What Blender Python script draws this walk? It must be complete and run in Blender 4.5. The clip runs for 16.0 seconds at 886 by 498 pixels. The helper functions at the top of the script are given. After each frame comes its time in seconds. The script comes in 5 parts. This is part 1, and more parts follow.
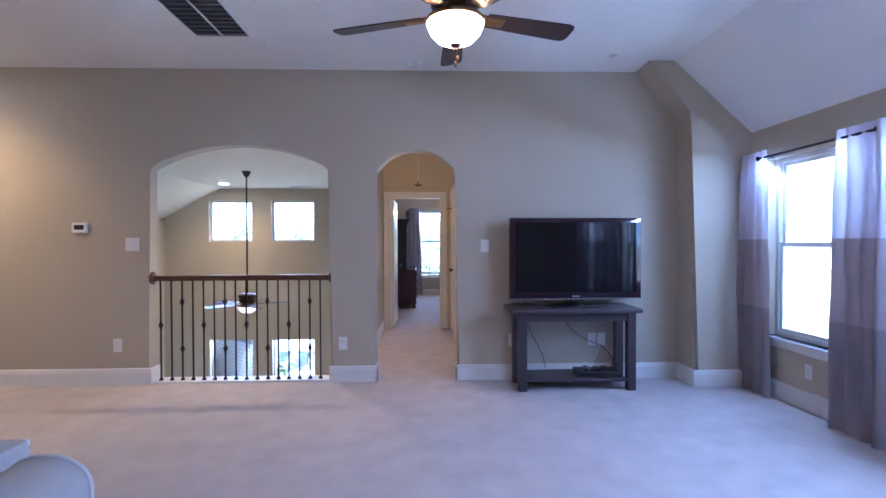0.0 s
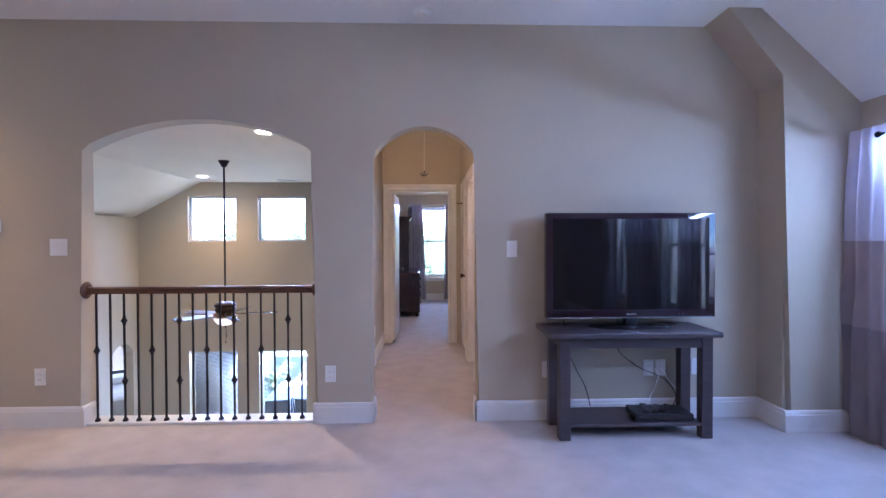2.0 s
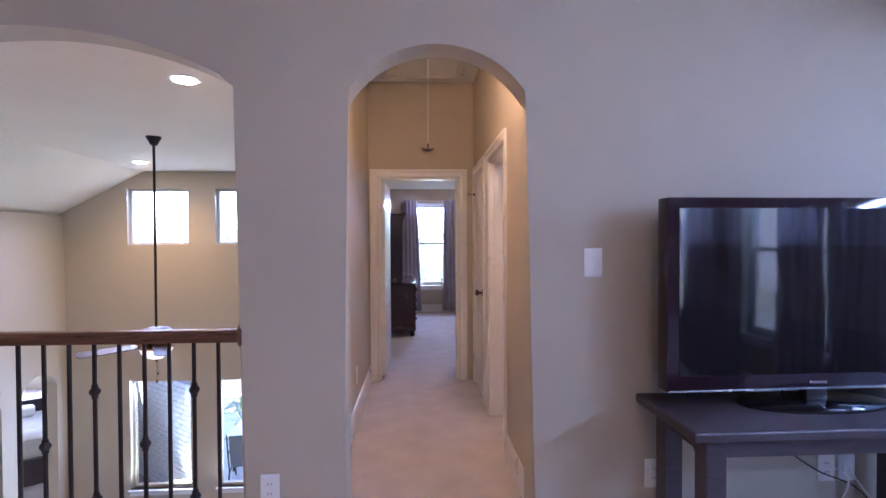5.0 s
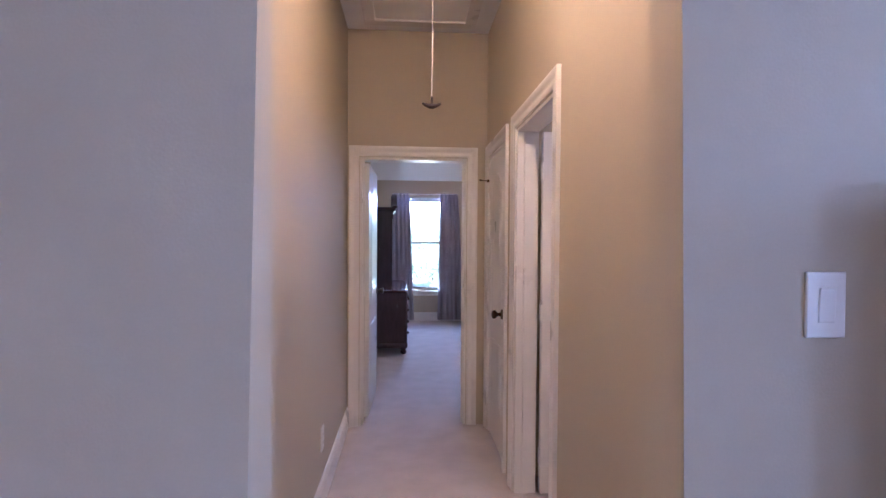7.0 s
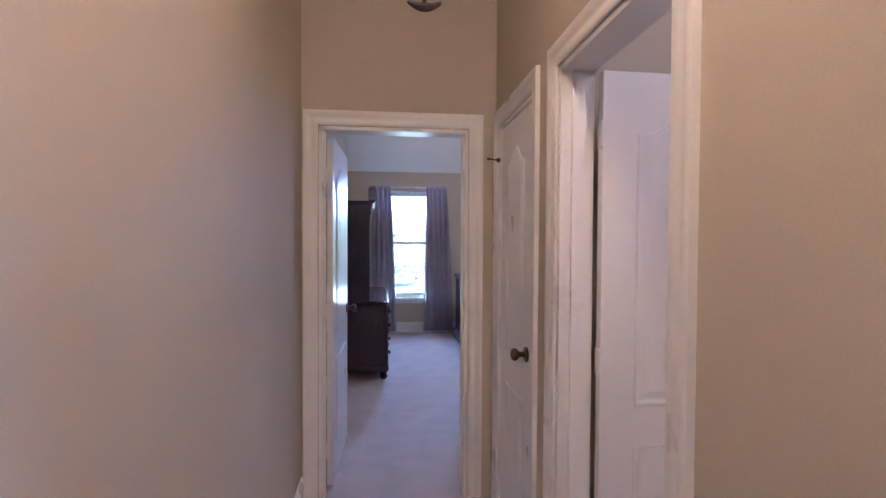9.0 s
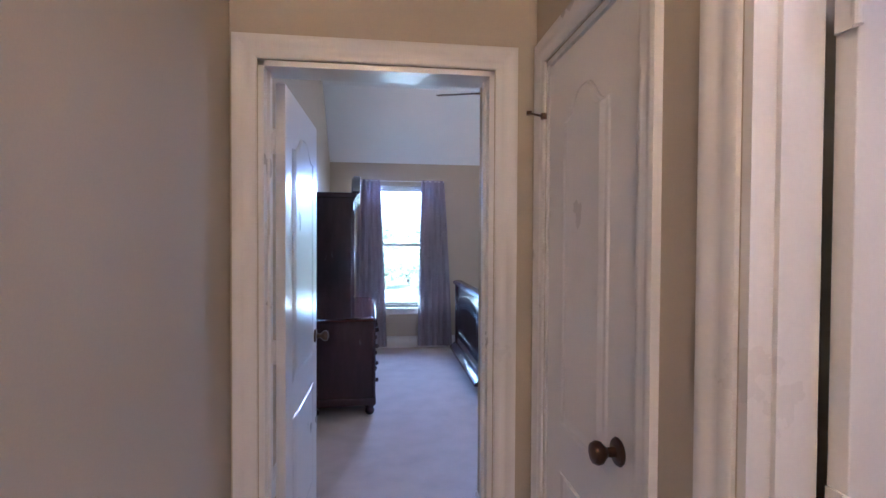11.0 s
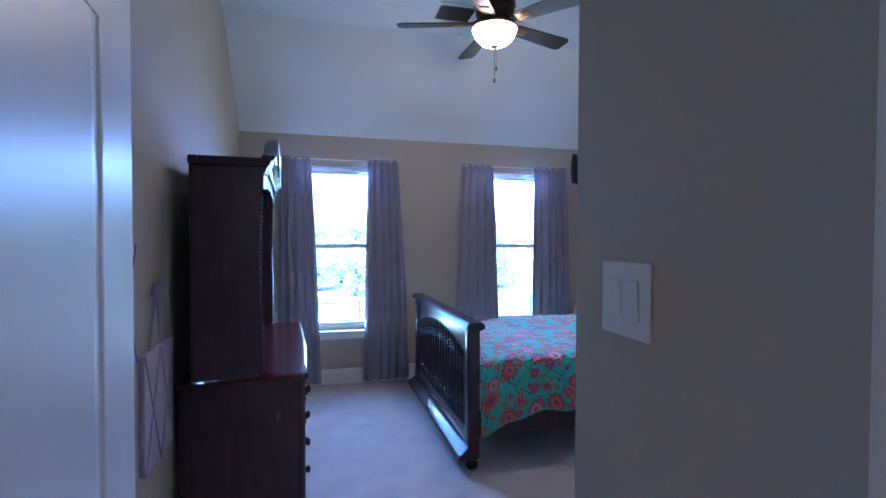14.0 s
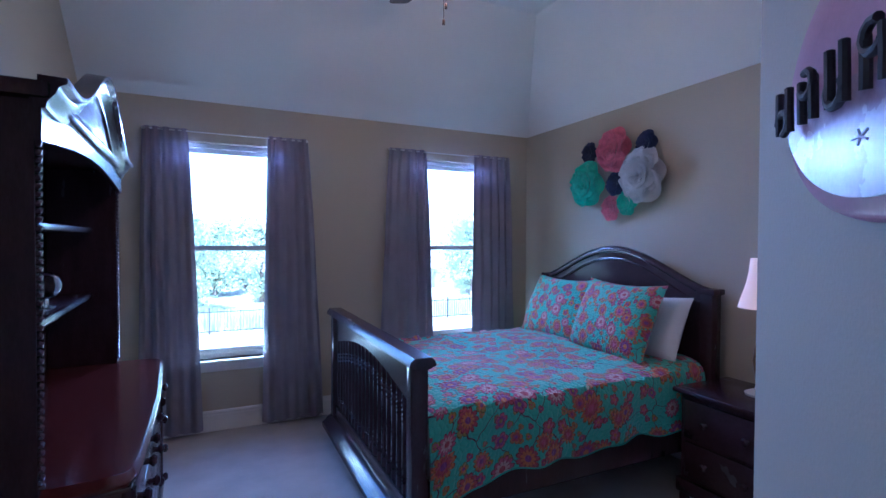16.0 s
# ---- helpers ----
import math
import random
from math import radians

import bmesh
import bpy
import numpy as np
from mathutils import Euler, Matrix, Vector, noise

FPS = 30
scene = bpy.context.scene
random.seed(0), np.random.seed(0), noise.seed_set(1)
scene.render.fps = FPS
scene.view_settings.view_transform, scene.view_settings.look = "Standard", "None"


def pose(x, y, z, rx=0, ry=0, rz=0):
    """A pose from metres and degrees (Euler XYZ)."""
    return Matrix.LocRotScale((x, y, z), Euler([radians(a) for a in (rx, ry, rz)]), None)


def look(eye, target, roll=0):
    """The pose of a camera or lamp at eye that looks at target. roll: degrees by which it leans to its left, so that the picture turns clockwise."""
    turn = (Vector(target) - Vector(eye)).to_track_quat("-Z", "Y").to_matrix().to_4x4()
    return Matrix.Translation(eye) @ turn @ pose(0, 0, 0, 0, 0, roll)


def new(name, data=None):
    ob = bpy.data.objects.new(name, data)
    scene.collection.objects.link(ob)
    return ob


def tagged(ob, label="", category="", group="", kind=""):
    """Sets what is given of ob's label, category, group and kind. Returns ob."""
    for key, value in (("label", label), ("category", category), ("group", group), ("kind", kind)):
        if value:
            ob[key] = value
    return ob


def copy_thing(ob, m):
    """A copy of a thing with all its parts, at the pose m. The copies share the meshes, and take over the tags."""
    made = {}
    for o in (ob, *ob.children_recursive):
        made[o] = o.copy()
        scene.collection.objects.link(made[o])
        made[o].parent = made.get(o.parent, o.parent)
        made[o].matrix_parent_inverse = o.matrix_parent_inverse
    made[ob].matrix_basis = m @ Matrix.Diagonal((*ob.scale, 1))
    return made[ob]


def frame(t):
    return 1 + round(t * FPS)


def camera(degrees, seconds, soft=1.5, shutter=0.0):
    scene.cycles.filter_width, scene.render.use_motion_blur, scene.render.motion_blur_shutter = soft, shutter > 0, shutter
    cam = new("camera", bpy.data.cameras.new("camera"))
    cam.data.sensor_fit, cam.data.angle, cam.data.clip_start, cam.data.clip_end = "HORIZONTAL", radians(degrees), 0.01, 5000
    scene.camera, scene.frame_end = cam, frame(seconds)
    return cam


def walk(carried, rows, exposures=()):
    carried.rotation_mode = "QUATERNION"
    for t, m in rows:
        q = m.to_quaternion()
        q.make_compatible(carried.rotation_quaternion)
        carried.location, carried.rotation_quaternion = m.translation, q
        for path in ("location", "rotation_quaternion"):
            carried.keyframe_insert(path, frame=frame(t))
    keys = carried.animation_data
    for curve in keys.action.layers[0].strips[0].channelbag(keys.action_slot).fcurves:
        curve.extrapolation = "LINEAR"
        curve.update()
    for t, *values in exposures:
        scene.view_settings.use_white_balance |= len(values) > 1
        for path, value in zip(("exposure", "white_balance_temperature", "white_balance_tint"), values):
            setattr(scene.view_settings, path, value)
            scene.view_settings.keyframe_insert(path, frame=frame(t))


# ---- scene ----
cam = camera(84.7, 16.0)
PATH = [
    (0, (0.494, -4.698, 1.335), (0.561, -2.7, 1.309), -0.2),
    (0.5, (0.449, -4.437, 1.338), (0.517, -2.439, 1.312), -0.1),
    (1, (0.43, -4.188, 1.336), (0.495, -2.19, 1.307), -0.2),
    (1.5, (0.429, -3.924, 1.357), (0.495, -1.925, 1.327), -0.2),
    (2, (0.413, -3.663, 1.361), (0.479, -1.664, 1.33), -0.2),
    (2.5, (0.367, -3.405, 1.381), (0.437, -1.407, 1.351), -0.2),
    (3, (0.358, -3.142, 1.388), (0.429, -1.143, 1.356), -0.2),
    (3.5, (0.346, -2.873, 1.393), (0.424, -0.875, 1.36), -0.2),
    (4, (0.3, -2.591, 1.392), (0.388, -0.593, 1.358), -0.3),
    (4.5, (0.292, -2.328, 1.379), (0.391, -0.331, 1.349), -0.3),
    (5, (0.301, -2.05, 1.394), (0.409, -0.053, 1.365), -0.3),
    (7.5, (0.267, -0.571, 1.424), (0.43, 1.422, 1.382), 0.5),
    (8, (0.264, -0.301, 1.431), (0.447, 1.69, 1.386), 0.5),
    (10.5, (0.363, 0.878, 1.45), (0.605, 2.863, 1.409), 0.2),
    (11, (0.33, 1.137, 1.442), (0.579, 3.121, 1.403), 0.3),
    (11.5, (0.304, 1.381, 1.442), (0.565, 3.364, 1.402), 0.2),
    (12, (0.308, 1.649, 1.454), (0.58, 3.629, 1.41), 0.2),
    (12.5, (0.294, 1.948, 1.449), (0.595, 3.925, 1.403), 0.2),
    (13, (0.277, 2.223, 1.447), (0.665, 4.184, 1.401), 0.2),
    (13.5, (0.295, 2.478, 1.448), (0.748, 4.426, 1.402), 0.1),
    (14, (0.316, 2.712, 1.449), (0.834, 4.643, 1.404), 0.2),
    (14.5, (0.331, 2.946, 1.445), (0.965, 4.842, 1.404), 0.2),
    (15, (0.365, 3.158, 1.434), (1.093, 5.021, 1.397), 0.3),
    (15.5, (0.43, 3.38, 1.448), (1.208, 5.222, 1.407), 0.2),
    (16, (0.473, 3.612, 1.436), (1.324, 5.421, 1.399), 0.3),
]
EXPOSURES = [(0.0, 3.58, 4600, 15), (2.5, 3.66, 4760, 21), (5.0, 3.7, 4950, 25), (7.5, 3.82, 4500, 20), (8.2, 3.8, 4420, 18), (10.4, 3.82, 4680, 19), (11.5, 3.85, 4120, 12), (12.5, 3.78, 4000, 11), (13.5, 3.64, 3980, 11), (14.5, 3.6, 3990, 14), (15.2, 3.42, 4020, 16), (16.0, 3.06, 4080, 19)]
walk(cam, [(t, look(eye, target, roll)) for t, eye, target, roll in PATH], EXPOSURES)

# ---- world and sun ----
world = bpy.data.worlds.new("sky")
scene.world = world
world.use_nodes = True
wn = world.node_tree.nodes
sky = wn.new("ShaderNodeTexSky")
sky.sky_type, sky.sun_disc = "NISHITA", False
sky.sun_elevation, sky.sun_rotation = radians(50), radians(200)
wn["Background"].inputs["Strength"].default_value = 0.15
world.node_tree.links.new(sky.outputs[0], wn["Background"].inputs["Color"])


def lamp(name, kind, m, energy, colour, **more):
    data = bpy.data.lights.new(name, kind)
    if kind == "SPOT":
        data.spot_size, data.spot_blend = radians(142), 0.9
    data.energy, data.color = energy, colour
    ob = new(name, data)
    ob.matrix_world = m
    if "size" in more:
        data.shape, data.size, data.size_y = "RECTANGLE", more["size"], more["size_y"]
    if "radius" in more:
        data.shadow_soft_size = more["radius"]
    if "spread" in more:
        data.spread = more["spread"]
    if "angle" in more:
        data.angle = more["angle"]
    return ob


lamp("sun", "SUN", look((0, 0, 0), (0.25, 0.5, -0.75)), 5.0, (1, 0.95, 0.88), angle=radians(1))
DAY = (0.60, 0.72, 1.0)
WARM = (1.0, 0.58, 0.22)
LAWN = (0.84, 0.94, 0.77)
# skylight entering by the windows: strips under the heads of the openings
for y in (-0.99, -2.34, -3.69):
    lamp("window_light", "AREA", look((3.525, y, 2.005), (1.6, y, 0.0)), 1.8 if y > -2 else 5.5, DAY, size=0.84, size_y=0.05)
for x in (0.57, 2.42):
    lamp("window_light", "AREA", look((x, 7.650, 2.105), (x, 4.6, 0.3)), 1.7, DAY, size=0.84, size_y=0.05, spread=radians(100))
    # light thrown up by the sunlit lawn, from the foot of the opening
    lamp("lawn_light", "AREA", look((x, 7.650, 0.575), (x, 3.5, 2.2)), 0.8, LAWN, size=0.84, size_y=0.05)
for x in (-3.45, -2.205):
    lamp("window_light", "AREA", look((x, 5.265, 2.15), (x, 3.6, 0.2)), 1.8, DAY, size=0.78, size_y=0.04, spread=radians(105))
    lamp("window_light", "AREA", look((x, 5.265, -0.64), (x, 3.0, -2.9)), 2.2, DAY, size=0.78, size_y=0.04)
    lamp("lawn_light", "AREA", look((x, 5.265, -2.15), (x + 1.0, 2.0, 2.4)), 1.6, LAWN, size=0.78, size_y=0.04)
# lamps of the house
for x, y, z in ((-1.17, 1.15, 2.42), (-3.24, 4.4, 2.42), (-3.9, -0.75, 2.96)):
    lamp("downlight_lamp", "SPOT", pose(x, y, z), 14 if z > 2.5 else 19 if y < 2 else 12, WARM, radius=0.05)


# ---- materials ----
def material(name, colour, rough=0.6, vary=0.12, scale=6.0, bump=0.0, bump_scale=120.0, metal=0.0, second=None, coat=0.0, stretch=None):
    """Painted or plain stuff with broad and fine changes of tone and a fine relief."""
    m = bpy.data.materials.new(name)
    m.use_nodes = True
    n, l = m.node_tree.nodes, m.node_tree.links
    b = n["Principled BSDF"]
    b.inputs["Metallic"].default_value = metal
    b.inputs["Coat Weight"].default_value = coat
    co = n.new("ShaderNodeTexCoord")
    mp = n.new("ShaderNodeMapping")
    if stretch:
        mp.inputs["Scale"].default_value = stretch
    l.new(co.outputs["Object"], mp.inputs["Vector"])
    broad, fine = n.new("ShaderNodeTexNoise"), n.new("ShaderNodeTexNoise")
    broad.inputs["Scale"].default_value, fine.inputs["Scale"].default_value = scale, bump_scale
    broad.inputs["Detail"].default_value, fine.inputs["Detail"].default_value = 6, 4
    l.new(mp.outputs[0], broad.inputs["Vector"]), l.new(mp.outputs[0], fine.inputs["Vector"])
    mix = n.new("ShaderNodeMix")
    mix.data_type = "RGBA"
    other = second or tuple(c * (1 - 2 * vary) for c in colour)
    top = colour if second else tuple(min(1, c * (1 + vary)) for c in colour)
    mix.inputs[6].default_value, mix.inputs[7].default_value = (*other, 1), (*top, 1)
    ramp = n.new("ShaderNodeMapRange")
    ramp.inputs["From Min"].default_value, ramp.inputs["From Max"].default_value = 0.3, 0.7
    mean = n.new("ShaderNodeMath")
    mean.operation = "MULTIPLY_ADD"
    mean.inputs[1].default_value = 0.35
    l.new(fine.outputs["Fac"], mean.inputs[0])
    half = n.new("ShaderNodeMath")
    half.operation, half.inputs[1].default_value = "MULTIPLY", 0.65
    l.new(broad.outputs["Fac"], half.inputs[0]), l.new(half.outputs[0], mean.inputs[2])
    l.new(mean.outputs[0], ramp.inputs["Value"]), l.new(ramp.outputs[0], mix.inputs["Factor"])
    l.new(mix.outputs[2], b.inputs["Base Color"])
    rr = n.new("ShaderNodeMapRange")
    rr.inputs["To Min"].default_value, rr.inputs["To Max"].default_value = max(0.02, rough - 0.08), min(1, rough + 0.08)
    l.new(broad.outputs["Fac"], rr.inputs["Value"]), l.new(rr.outputs[0], b.inputs["Roughness"])
    if bump:
        bp = n.new("ShaderNodeBump")
        bp.inputs["Strength"].default_value, bp.inputs["Distance"].default_value = bump, 0.004
        l.new(fine.outputs["Fac"], bp.inputs["Height"]), l.new(bp.outputs[0], b.inputs["Normal"])
    return m


def thin_cloth(name, colour, through_share, rough=0.85):
    """Cloth that lets part of the light behind it through."""
    m = material(name, colour, rough, 0.1, 5, 0.3, 400)
    n, l = m.node_tree.nodes, m.node_tree.links
    tr, mx = n.new("ShaderNodeBsdfTranslucent"), n.new("ShaderNodeMixShader")
    tr.inputs["Color"].default_value = (*[min(1, c * 1.25) for c in colour], 1)
    mx.inputs[0].default_value = through_share
    l.new(n["Principled BSDF"].outputs[0], mx.inputs[1]), l.new(tr.outputs[0], mx.inputs[2])
    l.new(mx.outputs[0], n["Material Output"].inputs["Surface"])
    return m


def glowing(name, colour, strength):
    m = bpy.data.materials.new(name)
    m.use_nodes = True
    b = m.node_tree.nodes["Principled BSDF"]
    b.inputs["Base Color"].default_value = (0.9, 0.88, 0.84, 1)
    b.inputs["Emission Color"].default_value, b.inputs["Emission Strength"].default_value = (*colour, 1), strength
    return m


def clear_glass(name):
    m = bpy.data.materials.new(name)
    m.use_nodes = True
    b = m.node_tree.nodes["Principled BSDF"]
    b.inputs["Transmission Weight"].default_value, b.inputs["Roughness"].default_value, b.inputs["IOR"].default_value = 1, 0, 1.45
    b.inputs["Base Color"].default_value = (0.97, 0.98, 0.98, 1)
    return m


PAINT = material("tan_wall_paint", (0.475, 0.424, 0.325), 0.7, 0.03, 1.2, 0.12, 160)
CREAM_CEIL = material("cream_ceiling_paint", (0.77, 0.71, 0.60), 0.85, 0.03, 1.5, 0.15, 140)
CEIL = material("white_ceiling_paint", (0.82, 0.82, 0.81), 0.85, 0.03, 1.5, 0.15, 140)
TRIM = material("white_gloss_trim", (0.74, 0.73, 0.71), 0.30, 0.03, 3)
CARPET = material("beige_cut_pile_carpet", (0.50, 0.455, 0.44), 0.95, 0.09, 5.0, 0.8, 150)
ESPRESSO = material("espresso_stained_wood", (0.056, 0.042, 0.048), 0.4, 0.2, 9, 0.1, 60, stretch=(1, 8, 8))
CHERRY = material("dark_cherry_wood", (0.042, 0.021, 0.029), 0.24, 0.15, 5, 0.0, 40, coat=0.1, stretch=(5, 1.2, 1.2))
POLISHED = material("polished_cherry_top", (0.075, 0.015, 0.013), 0.17, 0.15, 4, 0.0, 40, stretch=(6, 1.2, 1.2))
BLACK = material("black_plastic", (0.014, 0.013, 0.015), 0.3, 0.1, 12)
SCREEN = material("glossy_black_screen", (0.009, 0.008, 0.010), 0.0, 0.02, 2)
PIANO = material("piano_black_plastic", (0.022, 0.010, 0.016), 0.05, 0.02, 2)
IRON = material("black_iron", (0.034, 0.028, 0.033), 0.45, 0.2, 20, 0.2, 90, metal=0.6)
BRONZE = material("oil_rubbed_bronze", (0.085, 0.050, 0.034), 0.32, 0.25, 14, metal=0.85)
RAILWOOD = material("brown_stained_rail_wood", (0.13, 0.055, 0.028), 0.3, 0.3, 12, 0.05, 60, stretch=(1, 9, 9))
PLATE = material("white_plastic", (0.78, 0.78, 0.76), 0.35, 0.02, 8)
VINYL = material("window_vinyl", (0.62, 0.61, 0.57), 0.4, 0.04, 5)
GLASS = clear_glass("window_glass")
TAN_VINYL = material("tan_window_vinyl", (0.50, 0.43, 0.31), 0.45, 0.04, 5)
GREY_CURTAIN = thin_cloth("grey_curtain_cloth", (0.33, 0.305, 0.355), 0.16, 0.5)
DOWN = glowing("lit_downlight_lens", (1.0, 0.75, 0.5), 14.0)


# ---- mesh helpers ----
def part(name, bm, mat, parent=None, label="", smooth=False):
    """Links a bmesh as one mesh object, under a thing or a part."""
    bmesh.ops.recalc_face_normals(bm, faces=bm.faces)
    me = bpy.data.meshes.new(name)
    bm.to_mesh(me)
    bm.free()
    for mt in (mat if isinstance(mat, (list, tuple)) else [mat]):
        me.materials.append(mt)
    if smooth:
        me.shade_smooth()
        me.set_sharp_from_angle(angle=radians(38))
    ob = new(name, me)
    if parent is not None:
        ob.parent = parent
    if label:
        ob["label"] = label
    return ob


def thing(name, label, category, x=0, y=0, z=0, rz=0, group="", kind=""):
    ob = new(name)
    ob.empty_display_size = 0.1
    ob.matrix_basis = pose(x, y, z, 0, 0, rz)
    return tagged(ob, label, category, group, kind)


def box(bm, x0, x1, y0, y1, z0, z1, bevel=0.0, mat=0):
    vs = [bm.verts.new((x, y, z)) for z in (z0, z1) for x, y in ((x0, y0), (x1, y0), (x1, y1), (x0, y1))]
    fs = [bm.faces.new([vs[i] for i in q]) for q in ((3, 2, 1, 0), (4, 5, 6, 7), (0, 1, 5, 4), (1, 2, 6, 5), (2, 3, 7, 6), (3, 0, 4, 7))]
    for f in fs:
        f.material_index = mat
    if bevel:
        es = {e for f in fs for e in f.edges}
        bmesh.ops.bevel(bm, geom=list(es), offset=bevel, segments=2, affect="EDGES", profile=0.5, material=-1)
    return bm


def boxes(*many, bevel=0.0):
    bm = bmesh.new()
    for b in many:
        box(bm, *b, bevel=bevel)
    return bm


def lathe(bm, profile, n=24, at=(0, 0, 0), turn=None):
    """A turned shape: profile of (radius, height) from the bottom up."""
    m = Matrix.Translation(at) @ (turn or Matrix())
    rings = []
    for r, z in profile:
        rings.append([bm.verts.new(m @ Vector((r * math.cos(a), r * math.sin(a), z))) for a in (2 * math.pi * i / n for i in range(n))])
    for a, b in zip(rings, rings[1:]):
        for i in range(n):
            bm.faces.new((a[i], a[(i + 1) % n], b[(i + 1) % n], b[i]))
    bm.faces.new(list(reversed(rings[0]))), bm.faces.new(rings[-1])
    return bm


def tube(bm, points, r, n=8):
    """A round bar along points; r may be one radius or one a point."""
    pts = [Vector(p) for p in points]
    radii = r if isinstance(r, (list, tuple)) else [r] * len(pts)
    rings, side = [], None
    for i, p in enumerate(pts):
        d = (pts[min(i + 1, len(pts) - 1)] - pts[max(i - 1, 0)]).normalized()
        if side is None:
            side = d.orthogonal().normalized()
        side = (side - d * side.dot(d)).normalized()
        up = d.cross(side)
        rings.append([bm.verts.new(p + radii[i] * (side * math.cos(a) + up * math.sin(a))) for a in (2 * math.pi * k / n for k in range(n))])
    for a, b in zip(rings, rings[1:]):
        for k in range(n):
            bm.faces.new((a[k], a[(k + 1) % n], b[(k + 1) % n], b[k]))
    bm.faces.new(list(reversed(rings[0]))), bm.faces.new(rings[-1])
    return bm


def prism(bm, outline, axis, a, b, mat=0):
    """An outline of (u, v) drawn out along axis from a to b: x: (y, z), y: (x, z), z: (x, y)."""
    def at(u, v, w):
        return {"x": (w, u, v), "y": (u, w, v), "z": (u, v, w)}[axis]
    lo, hi = [bm.verts.new(at(u, v, a)) for u, v in outline], [bm.verts.new(at(u, v, b)) for u, v in outline]
    k = len(outline)
    fs = [bm.faces.new(lo), bm.faces.new(list(reversed(hi)))]
    fs += [bm.faces.new((lo[i], hi[i], hi[(i + 1) % k], lo[(i + 1) % k])) for i in range(k)]
    for f in fs:
        f.material_index = mat
    return fs


def setting(name, bm, mat, label, category, smooth=False):
    return tagged(part(name, bm, mat, smooth=smooth), label, category, kind="structure")


def holed(axis, a, b, u0, u1, z0, z1, holes):
    """A wall between a and b along axis, from u0 to u1, with holes (u0, u1, z0, z1) right through it."""
    bm = bmesh.new()
    cuts = sorted({u0, u1, *[h[0] for h in holes], *[h[1] for h in holes]})
    for p, q in zip(cuts, cuts[1:]):
        z = z0
        for h in sorted((h for h in holes if h[0] <= p and h[1] >= q), key=lambda h: h[2]):
            if h[2] > z:
                box(bm, *((a, b, p, q) if axis == "x" else (p, q, a, b)), z, h[2])
            z = h[3]
        if z < z1:
            box(bm, *((a, b, p, q) if axis == "x" else (p, q, a, b)), z, z1)
    bmesh.ops.remove_doubles(bm, verts=bm.verts, dist=1e-5)
    return bm


def arc(x0, x1, spring, top, n=20):
    """Points of a segmental arch from x0 to x1."""
    half, rise = (x1 - x0) / 2, top - spring
    r = (half * half + rise * rise) / (2 * rise)
    a = math.asin(min(1, half / r))
    return [((x0 + x1) / 2 + r * math.sin(t), top - r + r * math.cos(t)) for t in (-a + 2 * a * i / n for i in range(n + 1))]


# ---- structure ----
CE = 2.99                      # ceiling of the game room and the hall
BC = 3.15                      # ceiling of the bedroom
VOID = 2.44                    # flat ceiling above the living room
LOW = -2.9                     # floor of the storey below
BX0, BX1, BY0, BY1 = -0.345, 3.26, 2.97, 7.61    # bedroom
HX0, HX1 = -0.175, 0.88


def left_wall(y):
    """Where the bedroom's left wall stands, which runs a little askew."""
    return -0.255 - 0.0194 * (y - BY0)


BIG = (-2.135, -0.429, 2.048, 2.272)
ARCH = (0.0, 0.788, 1.995, 2.226)


def arched_wall():
    bm = bmesh.new()
    ring = [(-4.6, 0.0), (BIG[0], 0.0), *arc(*BIG), (BIG[1], 0.0), (ARCH[0], 0.0), *arc(*ARCH), (ARCH[1], 0.0), (3.487, 0.0), (3.487, CE), (-4.6, CE)]
    prism(bm, ring, "y", 0.0, 0.15)
    edges = []
    for e in bm.edges:
        a, b = (v.co for v in e.verts)
        inside = all(BIG[0] - 0.01 < p.x < BIG[1] + 0.01 or ARCH[0] - 0.01 < p.x < ARCH[1] + 0.01 for p in (a, b))
        if max(a.y, b.y) < 1e-6 and inside and max(a.z, b.z) > 0.01 and max(a.z, b.z) < CE - 0.1:
            edges.append(e)
    bmesh.ops.bevel(bm, geom=edges, offset=0.02, segments=4, affect="EDGES", profile=0.5)
    wall = setting("wall_arches", bm, PAINT, "tan painted wall with two arched openings", "wall", smooth=True)
    wall.modifiers.new("even_normals", "WEIGHTED_NORMAL").keep_sharp = True
    return wall


arched_wall()
setting("wall_below_arches", boxes((-5.1, 3.6, 0.0, 0.15, LOW, -0.3)), PAINT, "tan painted wall below the balcony edge", "wall")
setting("floor", boxes((-4.6, 3.487, -6.5, 0.15, -0.3, 0.0), (HX0 - 0.1, HX1 + 0.1, 0.15, 2.9, -0.3, 0.0), (BX0 - 0.1, 4.2, 2.9, 7.7, -0.3, 0.0)), CARPET, "beige cut pile carpet with soft footmarks", "carpet")
# the box of wall beside the windows, under the roof slope
bm = bmesh.new()
prism(bm, [(2.96, 0), (2.96, 2.48), (2.53, CE), (2.76, CE), (3.487, 2.335), (3.487, 0)], "y", -0.31, -0.002)
bmesh.ops.bevel(bm, geom=[e for e in bm.edges if all(abs(v.co.x - 2.96) < 1e-4 and abs(v.co.y + 0.31) < 1e-4 for v in e.verts)], offset=0.04, segments=5, affect="EDGES")
setting("wall_corner", bm, PAINT, "tan painted boxed-out wall with a rounded corner", "wall", smooth=True).modifiers.new("even_normals", "WEIGHTED_NORMAL").keep_sharp = True
GW = [(-1.45, -0.53, 0.52, 2.05), (-2.80, -1.88, 0.52, 2.05), (-4.15, -3.23, 0.52, 2.05)]
